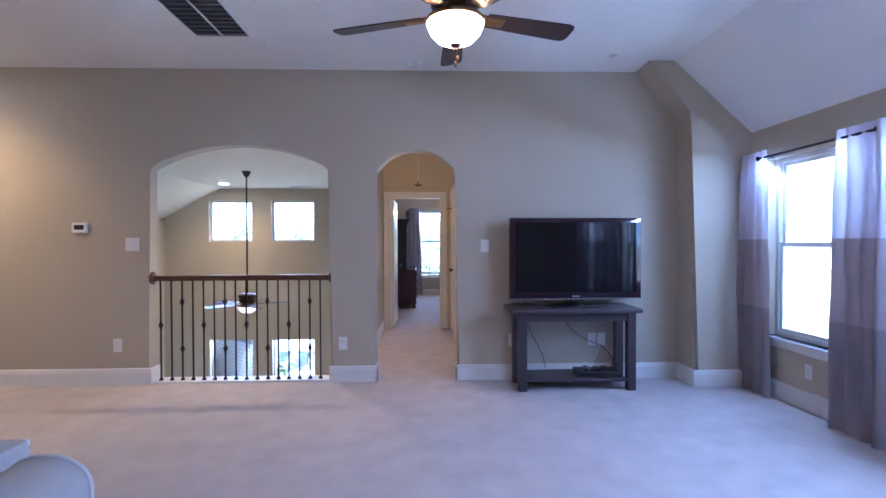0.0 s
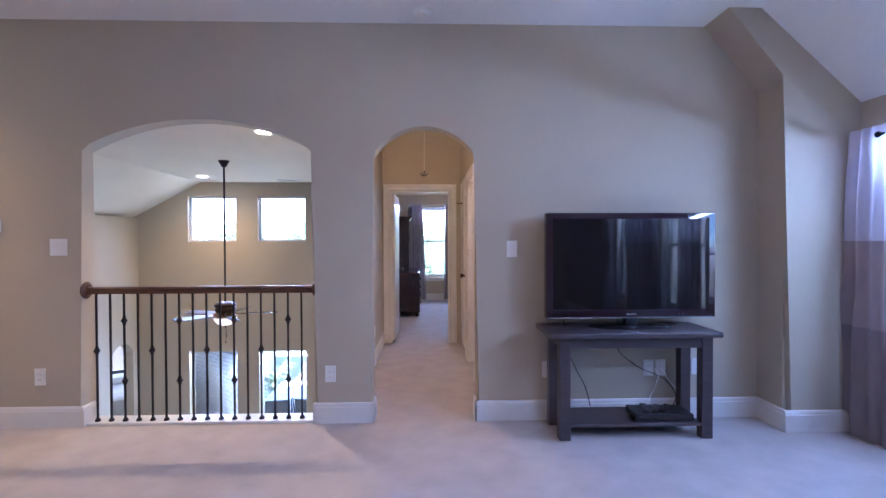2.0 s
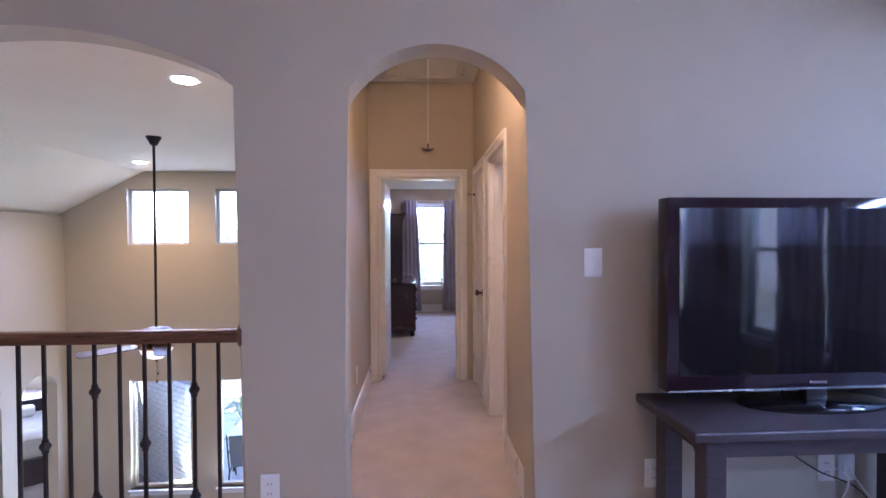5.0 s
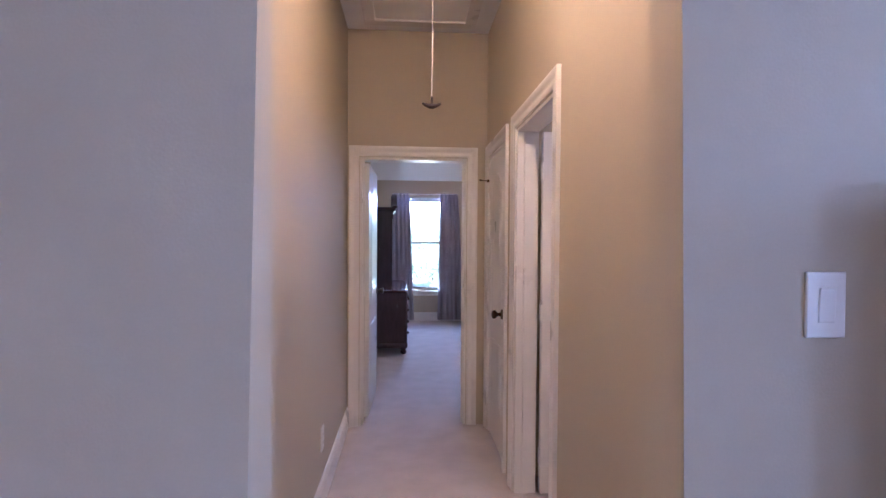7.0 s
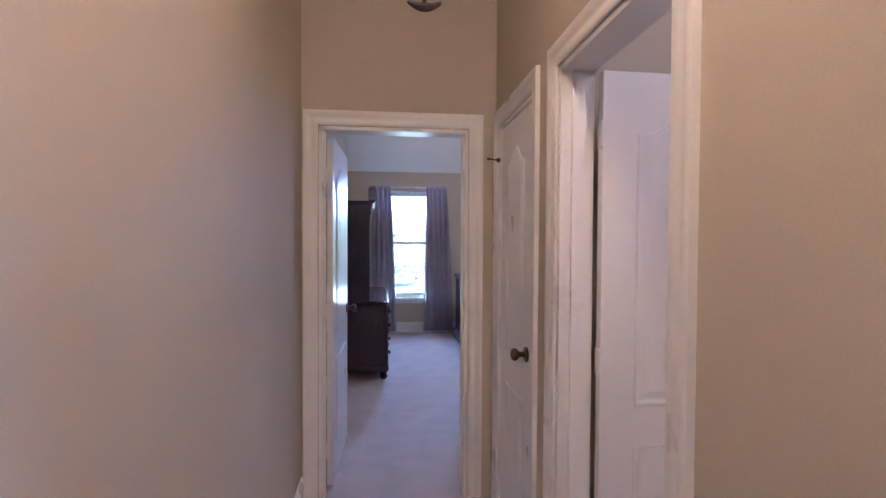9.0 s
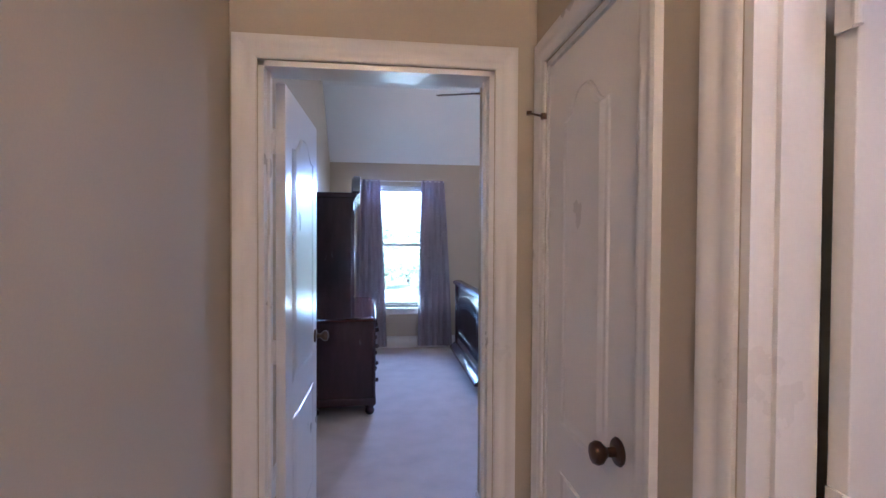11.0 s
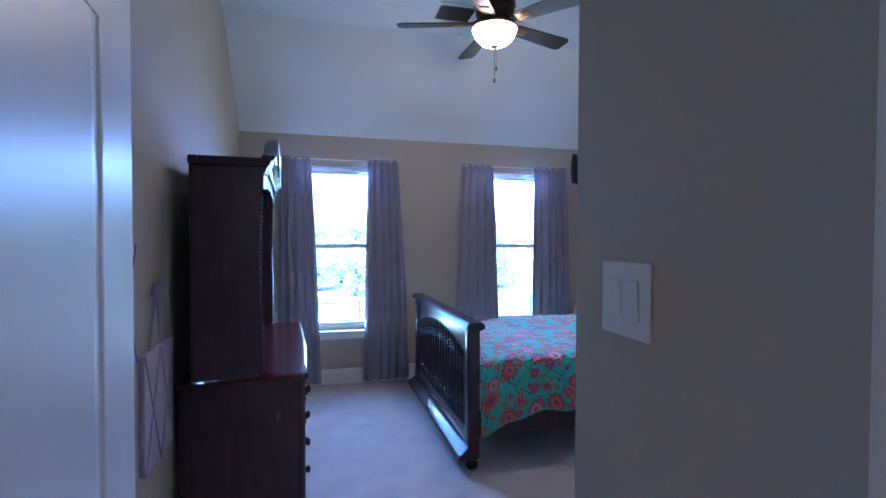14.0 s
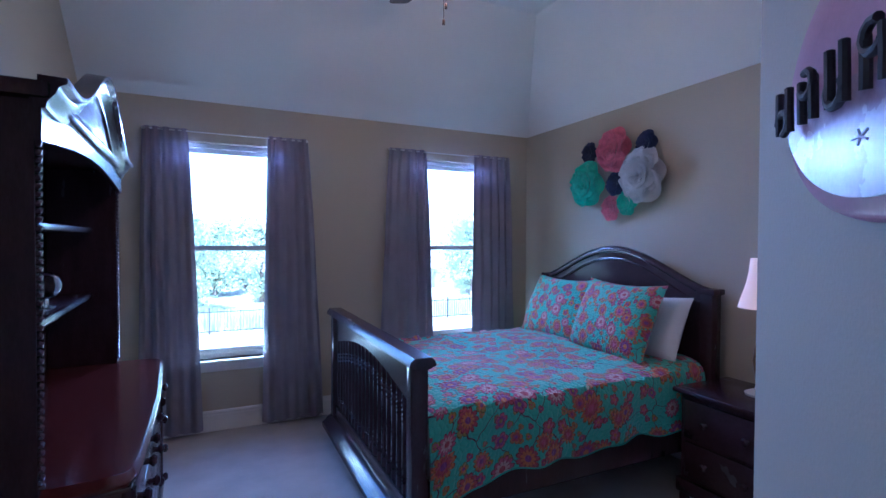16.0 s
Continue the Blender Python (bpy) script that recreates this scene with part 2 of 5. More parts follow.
setting("wall_windows", holed("x", 3.487, 3.64, -6.5, 0.15, 0, 2.335, GW), PAINT, "tan painted wall with windows", "wall")
setting("wall_left", boxes((-4.75, -4.6, -6.5, 0.15, 0, CE)), PAINT, "tan painted side wall", "wall")
setting("wall_rear", boxes((-4.75, 3.64, -6.65, -6.5, 0, CE)), PAINT, "tan painted rear wall", "wall")
bm = boxes((-4.75, 2.76, -6.65, 0.15, CE, CE + 0.12))
prism(bm, [(2.76, CE), (3.487, 2.335), (3.68, 2.335), (3.68, CE + 0.12), (2.76, CE + 0.12)], "y", -6.65, 0.15)
setting("ceiling_game_room", bm, CEIL, "white textured ceiling with a sloped side", "ceiling")

# hall
setting("wall_hall_left", boxes((BX0 - 0.12, HX0, 0.15, 2.84, 0, CE + 0.05)), PAINT, "tan painted hall wall", "wall")
OD = (1.125, 1.824, 0, 2.04)
CD = (2.124, 2.73, 0, 2.04)
setting("wall_hall_right", holed("x", HX1, HX1 + 0.12, 0.15, 2.84, 0, CE + 0.05, [OD, CD]), PAINT, "tan painted hall wall with two doorways", "wall")
ED = (-0.083, 0.725, 0, 2.045)
setting("wall_hall_end", holed("y", 2.84, BY0, BX0 - 0.12, 3.38, 0, BC + 0.1, [ED]), PAINT, "tan painted wall with the bedroom doorway", "wall")
setting("ceiling_hall", boxes((HX0 - 0.1, HX1 + 0.1, 0.15, 2.84, CE, CE + 0.1)), CEIL, "white hall ceiling", "ceiling")
# bath room beyond the open hall door, closet
setting("wall_bath", boxes((HX1 + 0.12, 3.2, 0.15, 0.25, 0, CE), (3.1, 3.2, 0.25, 2.0, 0, CE), (HX1 + 0.12, 3.2, 2.0, 2.1, 0, CE)), PAINT, "tan painted wall of the side room", "wall")
setting("floor_bath", boxes((HX1 - 0.02, 3.2, 0.15, 2.83, -0.1, -0.004)), CARPET, "beige carpet of the side room", "carpet")
setting("ceiling_bath", boxes((HX1 + 0.06, 3.2, 0.15, 2.83, 2.7, 2.8)), CEIL, "white ceiling of the side room", "ceiling")

# bedroom
BW = [(0.11, 1.03, 0.53, 2.15), (1.96, 2.88, 0.53, 2.15)]
BZ = 2.443
setting("wall_bed_windows", holed("y", BY1, BY1 + 0.16, BX0 - 0.12, BX1 + 0.12, 0, BZ, BW), PAINT, "tan painted bedroom wall with two windows", "wall")
bm = bmesh.new()
prism(bm, [(BX0 - 0.12, BY0), (left_wall(BY0), BY0), (left_wall(BY1), BY1), (BX0 - 0.12, BY1)], "z", 0, BC + 0.05)
setting("wall_bed_left", bm, PAINT, "tan painted bedroom wall", "wall")
setting("wall_bed_right", boxes((BX1, BX1 + 0.12, 2.96, BY1, 0, BZ)), PAINT, "tan painted bedroom wall", "wall")
bm = bmesh.new()
prism(bm, [(0.82, BY0), (0.82, 3.57), (1.33, 4.145), (BX1, 4.145), (BX1, BY0)], "z", 0, BC + 0.01)
setting("wall_bed_entry", bm, PAINT, "tan painted angled wall beside the bedroom door", "wall")
bm = bmesh.new()
RY, RX = 6.68, 2.69
low = [bm.verts.new(p) for p in ((BX0, BY0, BC), (RX, BY0, BC), (RX, RY, BC), (BX0, RY, BC), (BX0, BY1, BZ), (BX1, BY1, BZ), (BX1, BY0, BZ))]
top = [bm.verts.new(p) for p in ((BX0, BY0, BC + 0.15), (BX1, BY0, BC + 0.15), (BX1, BY1, BC + 0.15), (BX0, BY1, BC + 0.15))]
for q in ((low[0], low[1], low[2], low[3]), (low[3], low[2], low[5], low[4]), (low[1], low[6], low[5], low[2]), top, (low[4], low[5], top[2], top[3]),
          (low[5], low[6], top[1], top[2]), (low[0], low[3], low[4], top[3], top[0]), (low[1], low[0], top[0], top[1], low[6])):
    bm.faces.new(q)
setting("ceiling_bedroom", bm, CEIL, "white bedroom ceiling with sloped sides", "ceiling")

# living room below, seen through the large arch
VX0, VX1, VY1 = -4.76, BX0 - 0.14, 5.225
VW = [(-3.88, -3.02, 1.375, 2.19), (-2.635, -1.775, 1.375, 2.19)]
LW = [(-3.88, -3.02, -2.2, -0.6), (-2.635, -1.775, -2.2, -0.6)]
setting("wall_void_end", holed("y", VY1, VY1 + 0.16, VX0 - 0.12, VX1, LOW, VOID, VW + LW), PAINT, "tan painted two-storey wall with four windows", "wall")
setting("wall_void_right", boxes((VX1 - 0.02, VX1, 2.95, VY1, LOW, VOID), (VX1, -0.38, 2.93, 2.95, LOW, VOID), (-0.40, -0.38, 0.15, 2.93, LOW, VOID)), PAINT, "tan painted wall of the living room", "wall")
bm = bmesh.new()
n1, n2 = arc(3.20, 4.12, -0.62, -0.44, 12), arc(4.43, 5.04, -0.56, -0.37, 12)
prism(bm, [(0.15, LOW), (3.20, LOW), *n1, (4.12, LOW), (4.43, LOW), *n2, (5.04, LOW), (VY1, LOW), (VY1, 1.80), (0.15, 1.80)], "x", VX0 - 0.15, VX0)
setting("wall_void_left", bm, PAINT, "tan painted wall with two arched openings", "wall")
setting("floor_living", boxes((-9.0, VX1, 0.0, VY1 + 2.0, LOW - 0.1, LOW)), CARPET, "beige carpet of the living room below", "carpet")
bm = bmesh.new()
prism(bm, [(VX0 - 0.1, 1.80), (-3.645, VOID), (VX1, VOID), (VX1, VOID + 0.1), (-3.7, VOID + 0.1), (VX0 - 0.1, 1.95)], "y", 0.15, VY1)
box(bm, VX1, -0.38, 0.15, 2.93, VOID, VOID + 0.1)
setting("ceiling_living", bm, CREAM_CEIL, "cream ceiling with a sloped side above the living room", "ceiling")

# ---- more materials ----
TAN_BRICK = material("pale_brick", (0.68, 0.65, 0.60), 0.85, 0.12, 9, 0.6, 90)
MORTAR = material("grey_mortar", (0.36, 0.34, 0.33), 0.95, 0.1, 20, 0.5, 120)
GRASS = material("sunlit_dry_lawn", (0.30, 0.29, 0.20), 0.95, 0.25, 0.12, 0.6, 30)
CONCRETE = material("patio_concrete", (0.42, 0.41, 0.39), 0.9, 0.12, 2, 0.4, 80)
LEAF = thin_cloth("green_leaves", (0.36, 0.41, 0.28), 0.6)
BARK = material("brown_bark", (0.22, 0.17, 0.13), 0.95, 0.3, 8, 0.8, 30)
BRASS_LOOK = material("antique_brass", (0.30, 0.17, 0.07), 0.3, 0.2, 14, metal=0.9)
BLADE = material("dark_walnut_blade", (0.050, 0.032, 0.026), 0.45, 0.3, 6, 0.08, 50, stretch=(2, 10, 10))
SOFA = material("off_white_upholstery", (0.62, 0.60, 0.56), 0.9, 0.06, 8, 0.4, 300)
CHAIR_CLOTH = material("pale_grey_upholstery", (0.43, 0.42, 0.42), 0.9, 0.06, 8, 0.4, 300)
SILVER = material("brushed_silver", (0.55, 0.56, 0.58), 0.25, 0.1, 20, metal=0.9)
WHITE_CLOTH = material("white_cotton", (0.76, 0.75, 0.76), 0.9, 0.05, 6, 0.3, 250)
SHADE = glowing("lit_cream_lampshade", (1.0, 0.42, 0.22), 0.05)
FENCE = material("weathered_fence_boards", (0.36, 0.34, 0.32), 0.9, 0.2, 4, 0.4, 60, stretch=(6, 6, 1))
SHINGLE = material("grey_roof_shingles", (0.20, 0.20, 0.21), 0.9, 0.25, 7, 0.6, 40)
PINK = material("coral_pink_paper", (0.85, 0.22, 0.29), 0.6, 0.15, 20)
MINT = material("mint_green_paper", (0.15, 0.66, 0.42), 0.6, 0.15, 20)
TEAL = material("turquoise_cotton", (0.09, 0.42, 0.33), 0.8, 0.05, 20)
NAVY = material("navy_paper", (0.04, 0.048, 0.12), 0.7, 0.2, 20)
PAPER = material("white_paper", (0.72, 0.70, 0.70), 0.75, 0.05, 20)
SIGN_PINK = material("pink_painted_wood", (0.40, 0.16, 0.25), 0.38, 0.08, 5, coat=0.15)
SIGN_SHEEN = material("lilac_sign_sheen", (0.50, 0.35, 0.46), 0.26, 0.15, 9)
GREY_PAINT_SHADE = material("dark_grey_paint_and_shade", (0.06, 0.055, 0.06), 0.6, 0.2, 20)
LILAC = material("lilac_fabric", (0.52, 0.45, 0.55), 0.85, 0.08, 10, 0.3, 200)
RIBBON_DARK = material("dark_brown_ribbon", (0.07, 0.05, 0.045), 0.6, 0.2, 20)
RIBBON = material("mauve_ribbon", (0.36, 0.30, 0.42), 0.6, 0.1, 10)
SHEER = thin_cloth("pale_sheer_cloth", (0.66, 0.64, 0.70), 0.5, 0.55)
TAUPE = thin_cloth("taupe_cloth", (0.46, 0.40, 0.42), 0.42, 0.55)
MOCHA = thin_cloth("mocha_cloth", (0.34, 0.30, 0.325), 0.3, 0.55)
SLING = material("grey_sling_cloth", (0.12, 0.115, 0.10), 0.8, 0.1, 20)
STONE_TOP = material("pale_table_tiles", (0.55, 0.52, 0.48), 0.5, 0.15, 6)
CLAY = material("dark_planter", (0.05, 0.045, 0.04), 0.7, 0.2, 8)
CLEAR = clear_glass("clear_ornament_glass")


def quilt_material():
    """Turquoise quilting cotton, printed with many-petalled flowers in several sizes and stitched in small cells."""
    m = bpy.data.materials.new("flowered_quilt_cotton")
    m.use_nodes = True
    n, l = m.node_tree.nodes, m.node_tree.links
    b = n["Principled BSDF"]
    b.inputs["Roughness"].default_value = 0.75
    b.inputs["Sheen Weight"].default_value, b.inputs["Sheen Roughness"].default_value = 0.45, 0.4
    uv = n.new("ShaderNodeTexCoord")

    def maths(op, a, c=None, d=None):
        k = n.new("ShaderNodeMath")
        k.operation = op
        for i, val in enumerate((a, c, d)):
            if val is None:
                continue
            if isinstance(val, (int, float)):
                k.inputs[i].default_value = val
            else:
                l.new(val, k.inputs[i])
        return k.outputs[0]

    base = n.new("ShaderNodeMix")
    base.data_type = "RGBA"
    base.inputs[6].default_value, base.inputs[7].default_value = (0.11, 0.50, 0.37, 1), (0.16, 0.59, 0.45, 1)
    cloud = n.new("ShaderNodeTexNoise")
    cloud.inputs["Scale"].default_value = 9
    l.new(uv.outputs["UV"], cloud.inputs["Vector"]), l.new(cloud.outputs["Fac"], base.inputs["Factor"])
    colour = base.outputs[2]

    def layer(colour, scale, shift, radius, petals, cut, outer, inner, heart):
        mp = n.new("ShaderNodeMapping")
        mp.inputs["Location"].default_value = (shift, shift * 1.7, 0)
        l.new(uv.outputs["UV"], mp.inputs["Vector"])
        vo = n.new("ShaderNodeTexVoronoi")
        vo.voronoi_dimensions = "2D"
        vo.inputs["Scale"].default_value, vo.inputs["Randomness"].default_value = scale, 0.75
        l.new(mp.outputs[0], vo.inputs["Vector"])
        wob = n.new("ShaderNodeTexNoise")
        wob.inputs["Scale"].default_value = 60
        l.new(mp.outputs[0], wob.inputs["Vector"])
        scaled = n.new("ShaderNodeVectorMath")
        scaled.operation = "SUBTRACT"
        l.new(mp.outputs[0], scaled.inputs[0]), l.new(vo.outputs["Position"], scaled.inputs[1])
        sep = n.new("ShaderNodeSeparateXYZ")
        l.new(scaled.outputs[0], sep.inputs[0])
        ang = maths("ARCTAN2", sep.outputs[1], sep.outputs[0])
        rr = maths("SQRT", maths("ADD", maths("MULTIPLY", sep.outputs[0], sep.outputs[0]), maths("MULTIPLY", sep.outputs[1], sep.outputs[1])))
        tone = n.new("ShaderNodeSeparateColor")
        l.new(vo.outputs["Color"], tone.inputs[0])
        lobes = maths("SQRT", maths("ABSOLUTE", maths("COSINE", maths("MULTIPLY", ang, petals / 2))))
        reach = maths("MULTIPLY", maths("ADD", maths("MULTIPLY", tone.outputs[1], 0.4), 0.72), radius)
        edge = maths("MULTIPLY", maths("ADD", maths("MULTIPLY", lobes, 0.42), maths("MULTIPLY_ADD", wob.outputs["Fac"], 0.2, 0.5)), reach)
        kept = maths("GREATER_THAN", tone.outputs[2], cut)
        # petals parted by dark lines, a ring of inner petals and a round heart
        gap = maths("MULTIPLY", maths("LESS_THAN", lobes, 0.42), maths("GREATER_THAN", rr, maths("MULTIPLY", reach, 0.3)))
        inner_edge = maths("MULTIPLY", maths("ADD", maths("MULTIPLY", lobes, 0.34), 0.30), reach)
        for limit, ramp_colours in ((edge, [tuple(0.35 * v for v in c) for c in outer]), (maths("MULTIPLY", edge, 0.91), outer), (inner_edge, inner), (maths("MULTIPLY", reach, 0.26), heart)):
            ramp = n.new("ShaderNodeValToRGB")
            ramp.color_ramp.interpolation = "CONSTANT"
            while len(ramp.color_ramp.elements) < len(ramp_colours):
                ramp.color_ramp.elements.new(1)
            for i, c in enumerate(ramp_colours):
                ramp.color_ramp.elements[i].position = i / len(ramp_colours)
                ramp.color_ramp.elements[i].color = (*c, 1)
            l.new(tone.outputs[0], ramp.inputs[0])
            mask = maths("MULTIPLY", maths("LESS_THAN", rr, limit), kept)
            if ramp_colours is outer:
                mask = maths("MULTIPLY", mask, maths("SUBTRACT", 1.0, gap))
            mix = n.new("ShaderNodeMix")
            mix.data_type = "RGBA"
            l.new(mask, mix.inputs["Factor"]), l.new(colour, mix.inputs[6]), l.new(ramp.outputs[0], mix.inputs[7])
            colour = mix.outputs[2]
        return colour

    red, orange, purple, pink, olive, cream = (0.45, 0.07, 0.10), (0.60, 0.19, 0.07), (0.26, 0.06, 0.24), (0.56, 0.11, 0.20), (0.34, 0.27, 0.07), (0.66, 0.40, 0.38)
    # winding stems
    wave = n.new("ShaderNodeTexVoronoi")
    wave.voronoi_dimensions, wave.feature = "2D", "DISTANCE_TO_EDGE"
    wave.inputs["Scale"].default_value = 5.5
    warp = n.new("ShaderNodeTexNoise")
    warp.inputs["Scale"].default_value = 7
    off = n.new("ShaderNodeVectorMath")
    off.operation = "MULTIPLY_ADD"
    off.inputs[1].default_value = (0.12, 0.12, 0)
    l.new(uv.outputs["UV"], warp.inputs["Vector"]), l.new(warp.outputs["Color"], off.inputs[0]), l.new(uv.outputs["UV"], off.inputs[2])
    l.new(off.outputs[0], wave.inputs["Vector"])
    stem = n.new("ShaderNodeMix")
    stem.data_type = "RGBA"
    stem.inputs[7].default_value = (0.10, 0.035, 0.07, 1)
    l.new(maths("LESS_THAN", wave.outputs["Distance"], 0.013), stem.inputs["Factor"]), l.new(colour, stem.inputs[6])
    colour = stem.outputs[2]
    colour = layer(colour, 15, 3.3, 0.021, 3, 0.30, (olive, red, orange, olive), (orange, purple, olive, pink), (purple, orange, red, olive))
    colour = layer(colour, 9.0, 1.9, 0.038, 5, 0.35, (orange, pink, olive, red), (red, purple, orange, pink), (purple, olive, purple, orange))
    colour = layer(colour, 6.3, 0.4, 0.066, 11, 0.06, (red, orange, pink, red, orange, orange), (orange, red, cream, purple, pink, red), (purple, purple, red, orange, purple, pink))
    l.new(colour, b.inputs["Base Color"])
    cells = n.new("ShaderNodeTexVoronoi")
    cells.voronoi_dimensions, cells.feature = "2D", "DISTANCE_TO_EDGE"
    cells.inputs["Scale"].default_value = 32
    l.new(uv.outputs["UV"], cells.inputs["Vector"])
    bp = n.new("ShaderNodeBump")
    bp.inputs["Strength"].default_value, bp.inputs["Distance"].default_value = 0.9, 0.018
    l.new(maths("MINIMUM", cells.outputs["Distance"], 0.25), bp.inputs["Height"]), l.new(bp.outputs[0], b.inputs["Normal"])
    return m


QUILT = quilt_material()


# ---- outlying trim ----
def skirting(name, runs):
    """Stepped baseboard along wall runs: (x0, y0, x1, y1), with the room on the run's left."""
    for x0, y0, x1, y1 in runs:
        d = Vector((x1 - x0, y1 - y0, 0))
        length = d.length
        d.normalize()
        m = Matrix(((d.x, -d.y, 0, x0), (d.y, d.x, 0, y0), (0, 0, 1, 0), (0, 0, 0, 1)))
        bm = bmesh.new()
        prism(bm, [(0.0, 0.0), (0.016, 0.0), (0.016, 0.118), (0.012, 0.126), (0.012, 0.138), (0.006, 0.150), (0.0, 0.153)], "x", 0, length)
        bmesh.ops.transform(bm, matrix=m, verts=bm.verts)
        tagged(part(name, bm, TRIM), "tall white stepped baseboard along the wall", "baseboard", kind="structure")


skirting("baseboard", [
    (BIG[0], 0, -4.6, 0), (ARCH[0] + 0.016, 0, BIG[1] - 0.016, 0), (2.96, 0, ARCH[1] - 0.016, 0), (2.96, -0.31, 2.96, 0), (3.487, -0.31, 2.944, -0.31), (3.487, -6.5, 3.487, -0.31),
    (BIG[0], 0.15, BIG[0], -0.016), (BIG[1], -0.016, BIG[1], 0.15), (ARCH[0], 0.15, ARCH[0], -0.016), (ARCH[1], -0.016, ARCH[1], 0.15),
    (HX0, 2.84, HX0, 0.15), (HX1, 0.15, HX1, OD[0] - 0.085),
    (BX1, BY1, BX0, BY1), (left_wall(BY1), BY1, left_wall(BY0), BY0), (BX1, 4.145, BX1, BY1), (1.33, 4.145, BX1, 4.145), (0.82, 3.57, 1.33, 4.145), (0.82, BY0 + 0.03, 0.82, 3.57)])
# the white board under the balusters and the ledge behind it
setting("trim_balcony", boxes((BIG[0] + 0.016, BIG[1] - 0.016, 0.004, 0.17, 0.0, 0.02), bevel=0.003), TRIM, "white painted board under the balusters", "trim")


def casing(name, wall, u0, u1, top, face, out, depth, lining=True):
    """Moulded door casing on one face of a wall and the lining of its opening. wall: the axis that the wall faces along; out: which way is into the room."""
    holder = thing(name, "white moulded door casing and jamb", "door frame", kind="structure")
    profile = ((0.004, 0.0), (0.004, 0.008), (0.010, 0.0125), (0.028, 0.0135), (0.038, 0.0105), (0.050, 0.0125), (0.060, 0.0185), (0.074, 0.0205), (0.081, 0.0185), (0.082, 0.0))

    def at(u, t, z):
        return (face + out * t, u, z) if wall == "x" else (u, face + out * t, z)
    for nm, ends in (("casing_side", [[(u0 - d, 0.0) for d, _ in profile], [(u0 - d, top + d) for d, _ in profile]]),
                     ("casing_side", [[(u1 + d, 0.0) for d, _ in profile], [(u1 + d, top + d) for d, _ in profile]]),
                     ("casing_head", [[(u0 - d, top + d) for d, _ in profile], [(u1 + d, top + d) for d, _ in profile]])):
        bm = bmesh.new()
        one_end, other = [[bm.verts.new(at(u, t, z)) for (u, z), (_, t) in zip(end, profile)] for end in ends]
        for k in range(len(profile)):
            j = (k + 1) % len(profile)
            bm.faces.new((one_end[k], one_end[j], other[j], other[k]))
        bm.faces.new(one_end), bm.faces.new(other)
        part(nm, bm, TRIM, holder, smooth=True)
    if not lining:
        return holder
    lo, hi = sorted((face, face - out * depth))
    for u_lo, u_hi, z_lo, z_hi in ((u0 - 0.001, u0 + 0.018, 0, top), (u1 - 0.018, u1 + 0.001, 0, top), (u0, u1, top - 0.018, top + 0.001)):
        bm = bmesh.new()
        box(bm, *((lo, hi, u_lo, u_hi) if wall == "x" else (u_lo, u_hi, lo, hi)), z_lo, z_hi)
        part("jamb", bm, TRIM, holder)
    mid = face - out * (depth - 0.05)
    for u_lo, u_hi in ((u0 + 0.018, u0 + 0.028), (u1 - 0.028, u1 - 0.018)):
        bm = bmesh.new()
        a, c = sorted((mid, mid + out * 0.03))
        box(bm, *((a, c, u_lo, u_hi) if wall == "x" else (u_lo, u_hi, a, c)), 0, top - 0.018)
        part("door_stop", bm, TRIM, holder)
    return holder


casing("door_frame_1", "y", ED[0], ED[1], 2.04, 2.84, -1, 0.13)
casing("door_frame_2", "y", ED[0], ED[1], 2.04, BY0, 1, 0.03, lining=False)
casing("door_frame_3", "x", OD[0], OD[1], 2.04, HX1, -1, 0.12)
casing("door_frame_4", "x", CD[0], CD[1], 2.04, HX1, -1, 0.12)


def panel_outline(x0, x1, z0, z1, rise, n=18):
    """A door panel's outline, with a raised wave along its top if rise is given."""
    pts = [(x0, z0), (x1, z0)]
    for i in range(n + 1):
        u = i / n
        s = 0.5 - 0.5 * math.cos(2 * math.pi * u)
        pts.append((x1 + (x0 - x1) * u, z1 + rise * s * s * (3 - 2 * s) * 0.9 if rise else z1))
    return pts


def inset(outline, d):
    cx, cz = sum(p[0] for p in outline) / len(outline), sum(p[1] for p in outline) / len(outline)
    wx, wz = max(abs(p[0] - cx) for p in outline), max(abs(p[1] - cz) for p in outline)
    return [(cx + (x - cx) * (1 - d / wx), cz + (z - cz) * (1 - d / wz)) for x, z in outline]


def knob(parent, x, z, side, y):
    """A round bronze knob on a rose; side: -1 or 1, along y."""
    turn = Matrix.Rotation(radians(-90 * side), 4, "X")
    bm = lathe(bmesh.new(), [(0.032, 0), (0.034, 0.004), (0.030, 0.009), (0.013, 0.012), (0.011, 0.03), (0.016, 0.036), (0.026, 0.046), (0.028, 0.056), (0.023, 0.066), (0.010, 0.071)], 20, (x, y, z), turn)
    part("knob", bm, BRONZE, parent, "dark bronze round knob", smooth=True)


